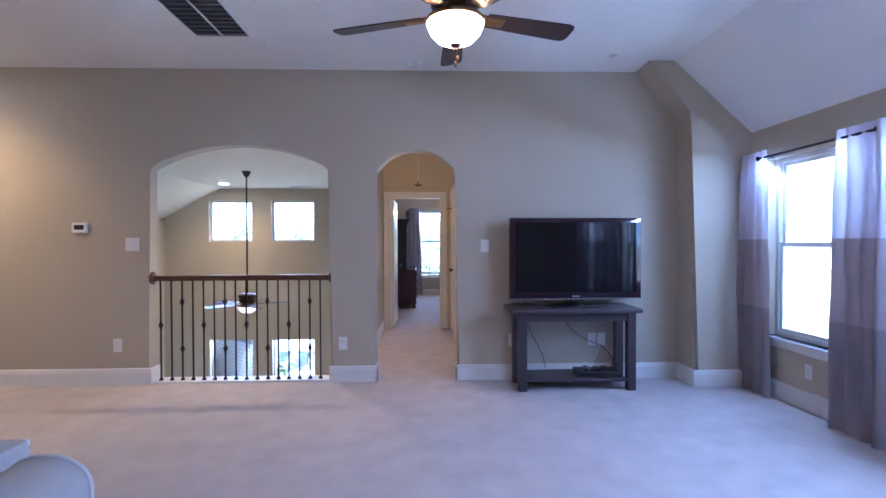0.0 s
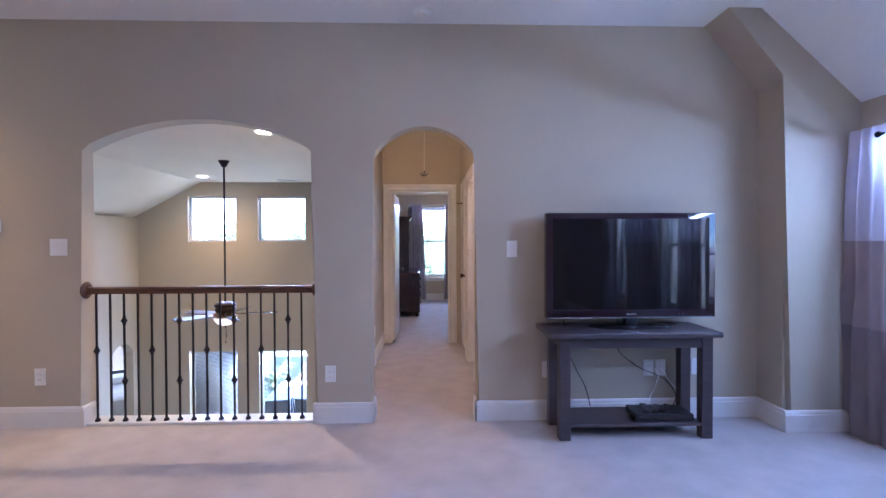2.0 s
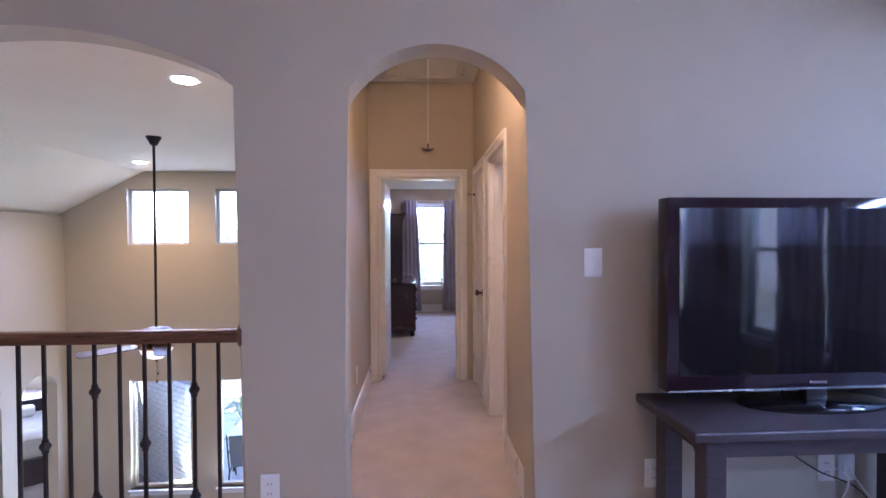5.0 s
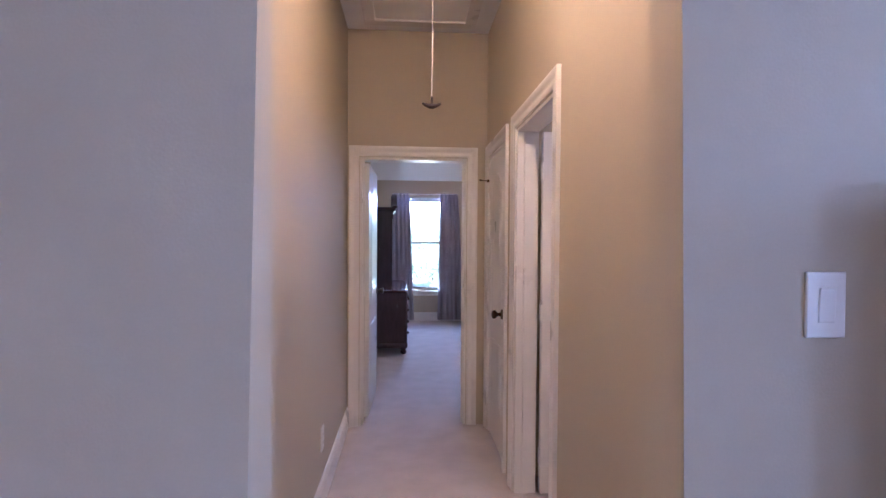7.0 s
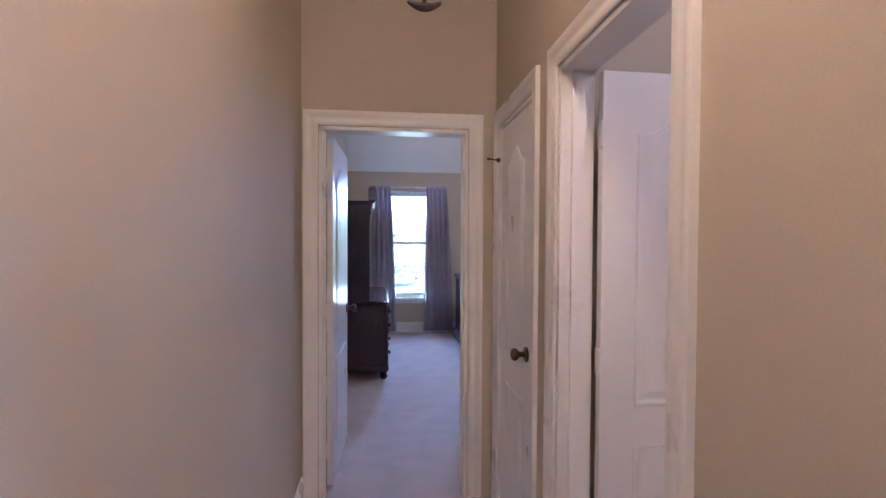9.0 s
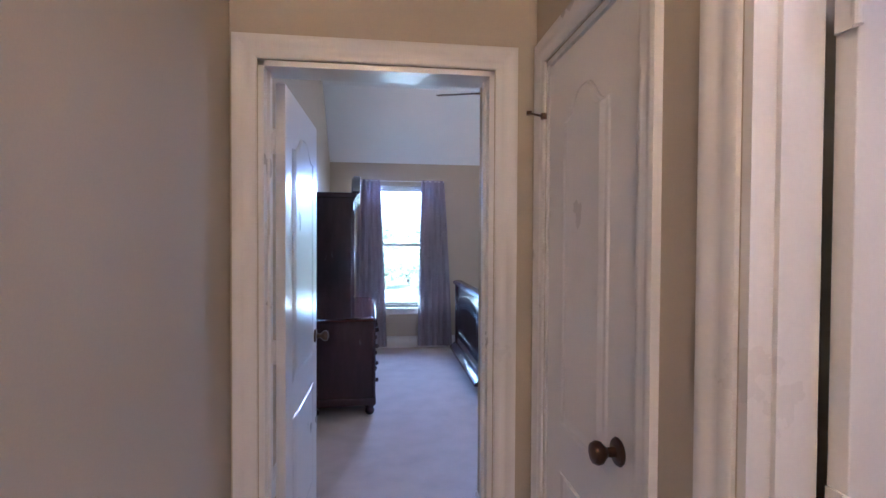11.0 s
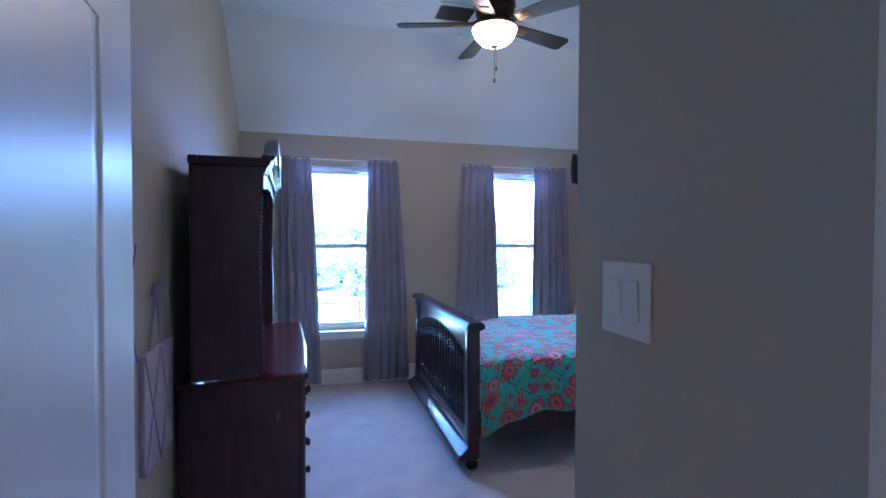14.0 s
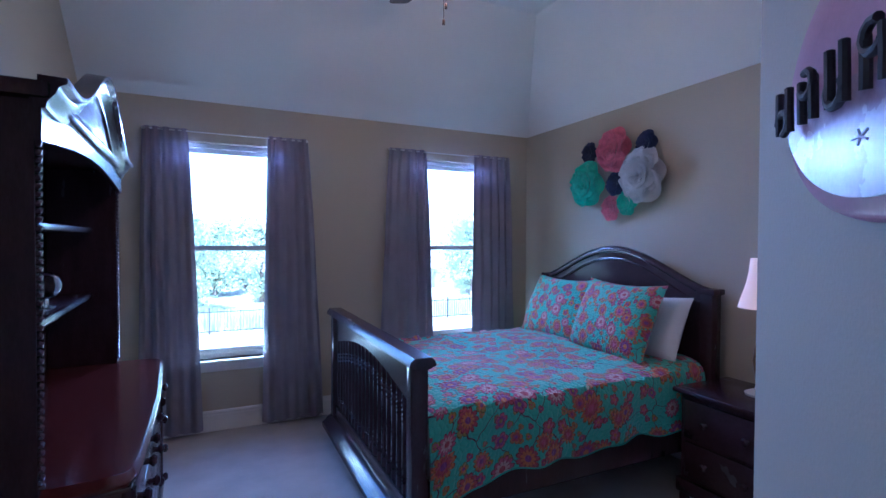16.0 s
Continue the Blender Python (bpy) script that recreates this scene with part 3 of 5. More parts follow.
def door(name, label, width, m, hinge_side):
    """A two-panel door: x from the hinge to the latch, thickness along y, both faces moulded."""
    d = thing(name, label, "door", kind="structure")
    d.matrix_basis = m
    h = 2.015
    part("leaf", boxes((0, width, -0.0175, 0.0175, 0.012, h), bevel=0.002), TRIM, d)
    s = 0.125
    for z0, z1, rise in ((0.86, h - 0.215, 0.085), (0.22, 0.72, 0)):
        ring = panel_outline(s, width - s, z0, z1, rise)
        for side in (-1, 1):
            bm = bmesh.new()
            loops = [[bm.verts.new((x, side * (0.0172 + h_), z)) for x, z in inset(ring, d_)] for d_, h_ in ((0.0, 0.0), (0.005, 0.0038), (0.010, 0.0048), (0.016, 0.0038), (0.022, 0.0008), (0.030, 0.0008), (0.052, 0.0062))]
            for p, q in zip(loops, loops[1:]):
                for k in range(len(p)):
                    j = (k + 1) % len(p)
                    bm.faces.new((p[k], p[j], q[j], q[k]))
            bm.faces.new(loops[-1])
            part("panel", bm, TRIM, d)
    for side in (-1, 1):
        knob(d, width - 0.065, 0.945, side, side * 0.0175)
    for z in (0.22, 1.02, 1.80):
        bm = tube(bmesh.new(), [(-0.006, hinge_side * 0.022, z - 0.045), (-0.006, hinge_side * 0.022, z + 0.045)], 0.007, 10)
        box(bm, -0.004, 0.001, -0.016, 0.016, z - 0.045, z + 0.045)
        part("hinge", bm, TRIM, d, "painted white hinge")
    return d


door("door_1", "white two-panel bedroom door standing open", 0.745, pose(-0.0435, BY0 + 0.032, 0, 0, 0, 88.8), 1)
door("door_2", "white two-panel closet door, closed", 0.565, pose(HX1 + 0.022, CD[1] - 0.02, 0, 0, 0, -90), 1)
door("door_3", "white two-panel door standing open into the side room", 0.655, pose(HX1 + 0.135, OD[1] - 0.038, 0, 0, 0, 1.5), -1)
bm = tube(bmesh.new(), [(HX1 - 0.008, 2.735, 1.86), (HX1 - 0.07, 2.70, 1.86)], 0.004)
lathe(bm, [(0.009, 0), (0.009, 0.012)], 12, (HX1 - 0.07, 2.70, 1.854))
lathe(bm, [(0.011, 0), (0.011, 0.02)], 12, (HX1 - 0.008, 2.735, 1.85))
tagged(part("door_stop_pin", bm, BRONZE), "small dark bronze hinge-pin door stop", "door stop")


# ---- windows and curtains ----
def window(name, axis, u0, u1, z0, z1, face, out, sill=True, meeting=True, vinyl=VINYL):
    """A vinyl sash window in a wall that faces along axis. out: the way outdoors."""
    w = thing(name, "double-hung window with pale vinyl frame and white sill" if meeting else "fixed window with a white frame", "window", kind="structure")

    def slab(nm, a0, a1, b0, b1, t0, t1, mat, bevel=0.003):
        bm = bmesh.new()
        p, q = sorted((face + out * t0, face + out * t1))
        box(bm, *((p, q, a0, a1) if axis == "x" else (a0, a1, p, q)), b0, b1, bevel=bevel)
        return part(nm, bm, mat, w)
    f = 0.035
    for a0, a1, b0, b1 in ((u0, u0 + f, z0, z1), (u1 - f, u1, z0, z1), (u0 + f, u1 - f, z0, z0 + f), (u0 + f, u1 - f, z1 - f, z1)):
        slab("window_frame", a0, a1, b0, b1, 0.07, 0.14, vinyl)
    if meeting:
        mid, s = z0 + (z1 - z0) * 0.515, 0.032
        for lo, hi, t in ((z0 + f, mid + 0.02, 0.08), (mid - 0.02, z1 - f, 0.108)):
            for a0, a1, b0, b1 in ((u0 + f, u0 + f + s, lo, hi), (u1 - f - s, u1 - f, lo, hi), (u0 + f + s, u1 - f - s, lo, lo + s), (u0 + f + s, u1 - f - s, hi - s, hi)):
                slab("sash", a0, a1, b0, b1, t, t + 0.024, vinyl)
            slab("pane", u0 + f + s, u1 - f - s, lo + s, hi - s, t + 0.010, t + 0.014, GLASS, 0).visible_shadow = False
    else:
        slab("pane", u0 + f, u1 - f, z0 + f, z1 - f, 0.100, 0.104, GLASS, 0).visible_shadow = False
    if sill:
        slab("window_sill", u0 - 0.03, u1 + 0.03, z0 - 0.022, z0, -0.035, 0.07, TRIM, 0.004)
        slab("apron", u0 - 0.01, u1 + 0.01, z0 - 0.085, z0 - 0.022, -0.012, 0.0, TRIM)
    return w


for i, h in enumerate(GW):
    window("window_%d" % (i + 1), "x", *h, 3.487, 1)
for i, h in enumerate(BW):
    window("window_%d" % (i + 4), "y", *h, BY1, 1)
for i, h in enumerate(VW):
    window("window_%d" % (i + 6), "y", *h, VY1, 1, sill=False, meeting=False)
for i, h in enumerate(LW):
    window("window_%d" % (i + 8), "y", *h, VY1, 1, meeting=False, vinyl=TAN_VINYL)


def drape(u0, u1, lo0, lo1, z0, z1, folds, amp, phase, rows=14, top0=0.0, top1=1.0):
    """Pleated cloth: (u0, u1) at its top, (lo0, lo1) at its hem; the pleats hang straighter at the top. Gives points (u, off, z)."""
    cols = folds * 10
    grid = []
    for j in range(rows + 1):
        f = top0 + (top1 - top0) * j / rows
        z = z1 + (z0 - z1) * f
        e = f ** 0.8
        row = []
        for i in range(cols + 1):
            s = i / cols
            s2 = s + 0.012 * math.sin(9 * s + phase * 2) * (0.4 + f)
            u = (u0 + (u1 - u0) * s2) * (1 - e) + (lo0 + (lo1 - lo0) * s2) * e
            a = amp * (0.55 + 0.45 * f) * (0.75 + 0.35 * math.sin(5.1 * s + phase))
            off = a * math.sin(2 * math.pi * folds * s + phase + 0.5 * math.sin(3 * f + 6 * s)) + 0.006 * math.sin(13 * f + 20 * s)
            row.append((u, off, z))
        grid.append(row)
    return grid


def cloth(name, grid, axis, at, mat, parent, label=""):
    bm = bmesh.new()
    rows = [[bm.verts.new((at + o, u, z) if axis == "x" else (u, at + o, z)) for u, o, z in row] for row in grid]
    for a, b in zip(rows, rows[1:]):
        for i in range(len(a) - 1):
            bm.faces.new((a[i], a[i + 1], b[i + 1], b[i]))
    bmesh.ops.recalc_face_normals(bm, faces=bm.faces)
    bmesh.ops.solidify(bm, geom=bm.faces[:], thickness=0.003)
    return part(name, bm, mat, parent, label, smooth=True)


def banded_curtain(y0, y1, lo0, lo1, phase):
    c = thing("curtain", "colour-block curtain, pale above, taupe and mocha below", "curtain", group="curtains of the game room")
    for nm, mat, a, b in (("top_band", SHEER, 0.0, 0.36), ("middle_band", TAUPE, 0.36, 0.64), ("bottom_band", MOCHA, 0.64, 1.0)):
        cloth(nm, drape(y0, y1, lo0, lo1, 0.004, 2.115, 4, 0.034, phase, 10, a, b), "x", 3.385, mat, c)
    return c


def rod(axis, u0, u1, z, at, wall, mat=None, r0=0.008):
    mat = mat or IRON
    r = thing("curtain_rod", "thin dark metal curtain rod on brackets" if mat is IRON else "thin white metal curtain rod on brackets", "curtain rod")
    def p(u, w):
        return (w, u, z) if axis == "x" else (u, w, z)
    part("bar", tube(bmesh.new(), [p(u0, at), p(u1, at)], r0), mat, r)
    for u in (u0, u1):
        bm = bmesh.new()
        bmesh.ops.create_icosphere(bm, subdivisions=2, radius=r0 * 2.2, matrix=Matrix.Translation(p(u, at)))
        part("finial", bm, mat, r, smooth=True)
    for u in (u0 + 0.06, u1 - 0.06):
        part("bracket", tube(bmesh.new(), [p(u, at), p(u, wall)], r0 * 0.75), mat, r)


for k, (a, b, lo0, lo1) in enumerate(((-0.32, -0.64, -0.17, -0.70), (-1.34, -1.74, -1.29, -1.76), (-1.79, -2.22, -1.78, -2.26), (-2.70, -3.09, -2.66, -3.12), (-3.14, -3.57, -3.13, -3.60), (-4.06, -4.46, -4.02, -4.50))):
    banded_curtain(a, b, lo0, lo1, 0.4 + 1.3 * k)
for a, b, *_ in GW:
    rod("x", a - 0.22, b - 0.02, 2.055, 3.385, 3.487, r0=0.010)
for k, (a, b, lo0, lo1) in enumerate(((0.02, 0.30, -0.02, 0.40), (0.845, 1.14, 0.81, 1.26), (1.81, 2.15, 1.71, 2.23), (2.62, 3.0, 2.60, 3.07))):
    c = thing("curtain", "grey curtain with faint woven pattern, hanging open", "curtain", group="curtains of the bedroom")
    cloth("panel", drape(a, b, lo0, lo1, 0.035, 2.215, 5, 0.030, 0.8 + 1.3 * k), "y", 7.525, GREY_CURTAIN, c)
rod("y", 0.03, 1.13, 2.20, 7.525, BY1, PLATE, 0.005)
rod("y", 1.81, 2.95, 2.20, 7.525, BY1, PLATE, 0.005)


# ---- plates on the walls ----
def wall_plate(name, label, category, m, gangs, outlet=False):
    """A cover plate, x along the wall, z up, y into the wall."""
    p = thing(name, label, category)
    p.matrix_basis = m
    w = 0.078 if gangs == 1 else 0.032 + 0.046 * gangs
    part("cover", boxes((-w / 2, w / 2, -0.007, 0.0, -0.062, 0.062), bevel=0.0025), PLATE, p)
    for g in range(gangs):
        x = (g - (gangs - 1) / 2) * 0.046
        if outlet:
            for z in (-0.02, 0.02):
                q = part("socket", boxes((x - 0.017, x + 0.017, -0.0095, -0.0065, z - 0.014, z + 0.014), bevel=0.002), PLATE, p)
                part("slots", boxes((x - 0.008, x - 0.0055, -0.0101, -0.009, z - 0.003, z + 0.006), (x + 0.0055, x + 0.008, -0.0101, -0.009, z - 0.003, z + 0.006)), BLACK, q)
        else:
            bm = boxes((x - 0.0165, x + 0.0165, -0.0100, -0.0065, -0.033, 0.033), bevel=0.0015)
            bmesh.ops.rotate(bm, cent=(x, -0.008, 0), matrix=Matrix.Rotation(radians(3), 3, "X"), verts=bm.verts)
            part("rocker", bm, PLATE, p)
    return p


wall_plate("light_switch", "white double rocker light switch on the tan wall", "light switch", pose(-2.29, 0, 1.328), 2)
wall_plate("light_switch", "white single rocker light switch beside the arch", "light switch", pose(1.056, 0, 1.303), 1)
wall_plate("light_switch", "white single rocker light switch in the hall", "light switch", pose(HX0, 0.615, 1.335, 0, 0, 90), 1)
wall_plate("light_switch", "white double rocker light switch by the bedroom door", "light switch", pose(0.82, 3.410, 1.349, 0, 0, -90), 2)
for x, z in ((-2.437, 0.373), (-0.315, 0.37), (1.323, 0.385), (2.106, 0.387), (2.483, 0.395)):
    wall_plate("outlet", "white double electrical outlet low on the wall", "outlet", pose(x, 0, z), 1, True)
wall_plate("outlet", "white cable outlet low on the wall", "outlet", pose(2.20, 0, 0.387), 1)
wall_plate("outlet", "white double electrical outlet under the window", "outlet", pose(3.487, -1.0, 0.31, 0, 0, -90), 1, True)
wall_plate("outlet", "white double electrical outlet low in the hall", "outlet", pose(HX0, 1.75, 0.36, 0, 0, 90), 1, True)
t = thing("thermostat", "small white thermostat with a dark display", "thermostat", -2.767, 0, 1.487)
part("body", boxes((-0.068, 0.068, -0.024, 0, -0.046, 0.046), bevel=0.005), PLATE, t)
part("display", boxes((-0.045, 0.045, -0.0262, -0.0235, -0.018, 0.026), bevel=0.001), BLACK, t)


# ---- balcony rail ----
rail = thing("balcony_railing", "brown wooden handrail on black iron balusters", "railing", -1.26, 0.052, 0.02)
bm = bmesh.new()
prism(bm, [(-0.030, 0.958), (0.030, 0.958), (0.034, 0.971), (0.029, 0.985), (0.033, 0.997), (0.024, 1.008), (0.0, 1.012), (-0.024, 1.008), (-0.033, 0.997), (-0.029, 0.985), (-0.034, 0.971)], "x", BIG[0] + 1.275, BIG[1] + 1.245)
part("handrail", bm, RAILWOOD, rail, smooth=True)
for x, way in ((BIG[0] + 1.26, 1), (BIG[1] + 1.26, -1)):
    bm = lathe(bmesh.new(), [(0.062, -0.004), (0.064, 0.006), (0.056, 0.014), (0.050, 0.020), (0.046, 0.022)], 24, (x, 0, 0.985), Matrix.Rotation(radians(90 * way), 4, "Y"))
    part("rosette", bm, RAILWOOD, rail, smooth=True)
for i in range(16):
    x = -2.062 + 0.1014 * i + 1.26
    s = 0.0065
    b = part("baluster", boxes((x - s, x + s, -s, s, 0.0, 0.968), bevel=0.0012), IRON, rail)
    bm = lathe(bmesh.new(), [(0.019, 0.0), (0.020, 0.008), (0.017, 0.014), (0.011, 0.024)], 12, (x, 0, 0))
    part("shoe", bm, IRON, b, smooth=True)
    for z in ((0.530,) if i % 4 == 0 else (0.300, 0.755) if i % 4 == 2 else ()):
        bm = lathe(bmesh.new(), [(0.009, -0.032), (0.013, -0.026), (0.012, -0.018), (0.018, -0.011), (0.0225, 0.0), (0.018, 0.011), (0.012, 0.018), (0.013, 0.026), (0.009, 0.032)], 12, (x, 0, z))
        part("knuckle", bm, IRON, b, smooth=True)


# ---- television and its stand ----
TVX, TVY = 1.884, -0.195
tv = thing("television", "large black flat-screen television on a glossy foot", "television", TVX, TVY, 0.742, 1.0)
part("frame", boxes((-0.62, 0.62, -0.022, 0.05, 0.062, 0.82), bevel=0.006), PIANO, tv, "glossy piano-black frame", smooth=True)
part("screen", boxes((-0.572, 0.572, -0.0245, -0.0215, 0.125, 0.778)), SCREEN, tv, "glossy black screen")
part("bottom_edge", boxes((-0.612, 0.612, -0.0235, -0.020, 0.063, 0.071)), SILVER, tv, "thin silver line")
part("badge", boxes((-0.035, 0.035, -0.0245, -0.0215, 0.086, 0.096)), SILVER, tv, "small silver maker's badge")
part("neck", boxes((-0.045, 0.045, -0.02, 0.03, 0.012, 0.07), bevel=0.01), BLACK, tv, smooth=True)
bm = lathe(bmesh.new(), [(0.31, 0.0), (0.315, 0.004), (0.30, 0.010), (0.08, 0.018), (0.05, 0.020)], 48)
bmesh.ops.scale(bm, vec=(1, 0.42, 1), verts=bm.verts)
part("foot", bm, SCREEN, tv, smooth=True)

st = thing("tv_stand", "espresso-stained wooden console table with a low shelf", "console table", 1.84, -0.24, 0)
part("top", boxes((-0.605, 0.57, -0.225, 0.222, 0.705, 0.742), bevel=0.008), ESPRESSO, st)
for x in (-0.53, 0.455):
    for y in (-0.17, 0.115):
        part("leg", boxes((x, x + 0.075, y, y + 0.075, 0.0, 0.705), bevel=0.004), ESPRESSO, st)
part("shelf", boxes((-0.455, 0.455, -0.16, 0.18, 0.085, 0.11), bevel=0.004), ESPRESSO, st)
for y in (-0.16, 0.155):
    part("apron", boxes((-0.455, 0.455, y, y + 0.022, 0.625, 0.705), bevel=0.003), ESPRESSO, st)
for x in (-0.515, 0.50):
    part("apron", boxes((x, x + 0.022, -0.095, 0.115, 0.625, 0.705), bevel=0.003), ESPRESSO, st)
pl = thing("disc_player", "flat black disc player on the low shelf", "disc player", 2.06, -0.27, 0.11, -4)
part("case", boxes((-0.20, 0.20, -0.10, 0.10, 0.006, 0.05), bevel=0.004), BLACK, pl)
part("tray", boxes((-0.17, -0.02, -0.102, -0.0995, 0.022, 0.036)), SCREEN, pl)
for x in (-0.17, 0.17):
    part("foot", boxes((x - 0.015, x + 0.015, -0.08, 0.08, 0.0, 0.008)), BLACK, pl)
for x, y, rz in ((2.03, -0.28, 62), (2.10, -0.27, 50), (1.96, -0.26, 75)):
    r = thing("remote_control", "slim dark remote control lying on the disc player", "remote control", x, y, 0.16, rz)
    part("body", boxes((-0.085, 0.085, -0.022, 0.022, 0.0, 0.018), bevel=0.005), BLACK, r, smooth=True)
    part("buttons", boxes(*[(-0.06 + 0.02 * i, -0.05 + 0.02 * i, -0.014 + 0.012 * j, -0.006 + 0.012 * j, 0.017, 0.020) for i in range(6) for j in range(3)]), SILVER, r)


def cable(label, pts, mat, r=0.0035):
    smooth = []
    for a, b, c, d in zip([pts[0], *pts], pts, pts[1:], [*pts[2:], pts[-1]]):
        a, b, c, d = map(Vector, (a, b, c, d))
        for k in range(6):
            u = k / 6
            smooth.append(0.5 * ((2 * b) + (c - a) * u + (2 * a - 5 * b + 4 * c - d) * u * u + (3 * b - a - 3 * c + d) * u ** 3))
    smooth.append(Vector(pts[-1]))
    tagged(part("cable", tube(bmesh.new(), smooth, r, 6), mat, smooth=True), label, "cable")


cable("thin black power cable hanging behind the stand", [(1.43, -0.10, 0.80), (1.44, -0.05, 0.62), (1.52, -0.05, 0.42), (1.60, -0.06, 0.26), (1.63, -0.08, 0.125)], BLACK)
cable("thin black cable running down to the shelf", [(1.82, -0.12, 0.80), (1.85, -0.04, 0.55), (2.02, -0.04, 0.40), (2.2, -0.05, 0.32), (2.29, -0.06, 0.2), (2.25, -0.1, 0.125)], BLACK)
cable("white cable looping down from the outlet", [(2.11, -0.016, 0.40), (2.16, -0.06, 0.36), (2.13, -0.05, 0.24), (2.09, -0.06, 0.17), (2.07, -0.13, 0.16)], PLATE)
cable("white cable coiled on the carpet", [(2.20, -0.012, 0.385), (2.27, -0.05, 0.27), (2.40, -0.05, 0.14), (2.46, -0.06, 0.06), (2.44, -0.10, 0.008), (2.38, -0.08, 0.008)], PLATE)


# ---- armchair ----
ch = thing("armchair", "pale grey upholstered armchair with piped edges", "armchair", -1.30, -3.55, 0, 0)
part("base", boxes((-0.45, 0.42, -0.45, 0.55, 0.06, 0.34), bevel=0.03), CHAIR_CLOTH, ch, smooth=True)
for x0, x1 in ((-0.70, -0.42), (0.42, 0.70)):
    bm = bmesh.new()
    ring = [(x0, 0.05), (x1, 0.05), (x1, 0.54)] + [((x0 + x1) / 2 + 0.14 * math.cos(a), 0.545 + 0.105 * math.sin(a)) for a in (math.pi * k / 10 for k in range(11))] + [(x0, 0.54)]
    prism(bm, ring, "y", -0.5, 0.46)
    part("arm", bm, CHAIR_CLOTH, ch, smooth=True)
    for y in (-0.5, 0.46):
        part("piping", tube(bmesh.new(), [(x, y, z) for x, z in ring] + [(ring[0][0], y, ring[0][1])], 0.008, 6), WHITE_CLOTH, ch, smooth=True)
part("backrest", boxes((-0.40, 0.40, 0.36, 0.62, 0.06, 0.655), bevel=0.035), CHAIR_CLOTH, ch, smooth=True)
for y in (0.375, 0.605):
    part("piping", tube(bmesh.new(), [(-0.385, y, 0.1), (-0.385, y, 0.64), (0.385, y, 0.64), (0.385, y, 0.1)], 0.008, 6), WHITE_CLOTH, ch, smooth=True)
part("seat_cushion", boxes((-0.41, 0.41, -0.52, 0.35, 0.34, 0.48), bevel=0.04), CHAIR_CLOTH, ch, smooth=True)


# ---- fans, lamps and fittings of the ceilings ----
def ceiling_fan(label, x, y, top, drop, turn, reach, lit, chains=(0.19, 0.11)):
    """A five-bladed fan; drop: the rod's length from the canopy to the motor."""
    f = thing("ceiling_fan", label, "ceiling fan", x, y, top)
    if drop > 0.1:
        part("canopy", lathe(bmesh.new(), [(0.022, -0.085), (0.035, -0.075), (0.05, -0.04), (0.068, -0.012), (0.07, 0)], 24), IRON, f, smooth=True)
        part("downrod", tube(bmesh.new(), [(0, 0, -0.08), (0, 0, -drop)], 0.0125, 12), IRON, f)
    else:
        part("canopy", lathe(bmesh.new(), [(0.085, -drop - 0.01), (0.09, -0.03), (0.095, -0.012), (0.09, 0)], 28), BRONZE, f, smooth=True)
    z = -drop
    part("motor", lathe(bmesh.new(), [(0.06, z - 0.155), (0.10, z - 0.15), (0.125, z - 0.12), (0.13, z - 0.085), (0.122, z - 0.075), (0.14, z - 0.055), (0.138, z - 0.03), (0.115, z - 0.01), (0.07, z), (0.02, z + 0.005)], 32), BRONZE, f, smooth=True)
    for k in range(5):
        a = Matrix.Rotation(radians(turn + 72 * k), 4, "Z") @ Matrix.Translation((0, 0, z - 0.165)) @ Matrix.Rotation(radians(-12), 4, "X")
        bm = bmesh.new()
        for s in (-1, 1):
            tube(bm, [(0.09, 0.012 * s, 0.035), (0.14, 0.03 * s, 0.004), (0.19, 0.028 * s, -0.003), (0.25, 0.012 * s, -0.003)], 0.007, 6)
        box(bm, 0.16, 0.27, -0.034, 0.034, -0.008, -0.003, bevel=0.002)
        bmesh.ops.transform(bm, matrix=a, verts=bm.verts)
        arm = part("blade_arm", bm, BRASS_LOOK, f, smooth=True)
        bm = bmesh.new()
        ring = [(0.17, -0.050), (0.40, -0.061), (reach - 0.04, -0.070), (reach - 0.012, -0.062), (reach, -0.040), (reach, 0.040), (reach - 0.012, 0.062), (reach - 0.04, 0.070), (0.40, 0.061), (0.17, 0.050)]
        prism(bm, ring, "z", -0.003, 0.004)
        bmesh.ops.transform(bm, matrix=a, verts=bm.verts)
        part("blade", bm, BLADE, arm)
    part("light_fitter", lathe(bmesh.new(), [(0.148, z - 0.205), (0.155, z - 0.20), (0.15, z - 0.185), (0.10, z - 0.175), (0.07, z - 0.15)], 28), BRASS_LOOK, f, smooth=True)
    part("bowl", lathe(bmesh.new(), [(0.012, z - 0.315), (0.05, z - 0.31), (0.095, z - 0.29), (0.128, z - 0.255), (0.145, z - 0.215), (0.147, z - 0.2)], 32), lit, f, "frosted glass bowl" if lit is not GLASS else "", smooth=True)
    part("cap", lathe(bmesh.new(), [(0.004, z - 0.345), (0.012, z - 0.338), (0.010, z - 0.328), (0.028, z - 0.318), (0.03, z - 0.308)], 16), BRONZE, f, smooth=True)
    for dx, length in ((0.0, chains[0]), (0.012, chains[1])):
        ch = part("pull_chain", tube(bmesh.new(), [(dx, 0, z - 0.335), (dx, 0, z - 0.335 - length)], 0.0016, 6), BRONZE, f)
        part("pull", lathe(bmesh.new(), [(0.003, -0.03), (0.007, -0.026), (0.007, -0.006), (0.003, 0)], 10, (dx, 0, z - 0.335 - length)), BRONZE, ch, smooth=True)
    return f


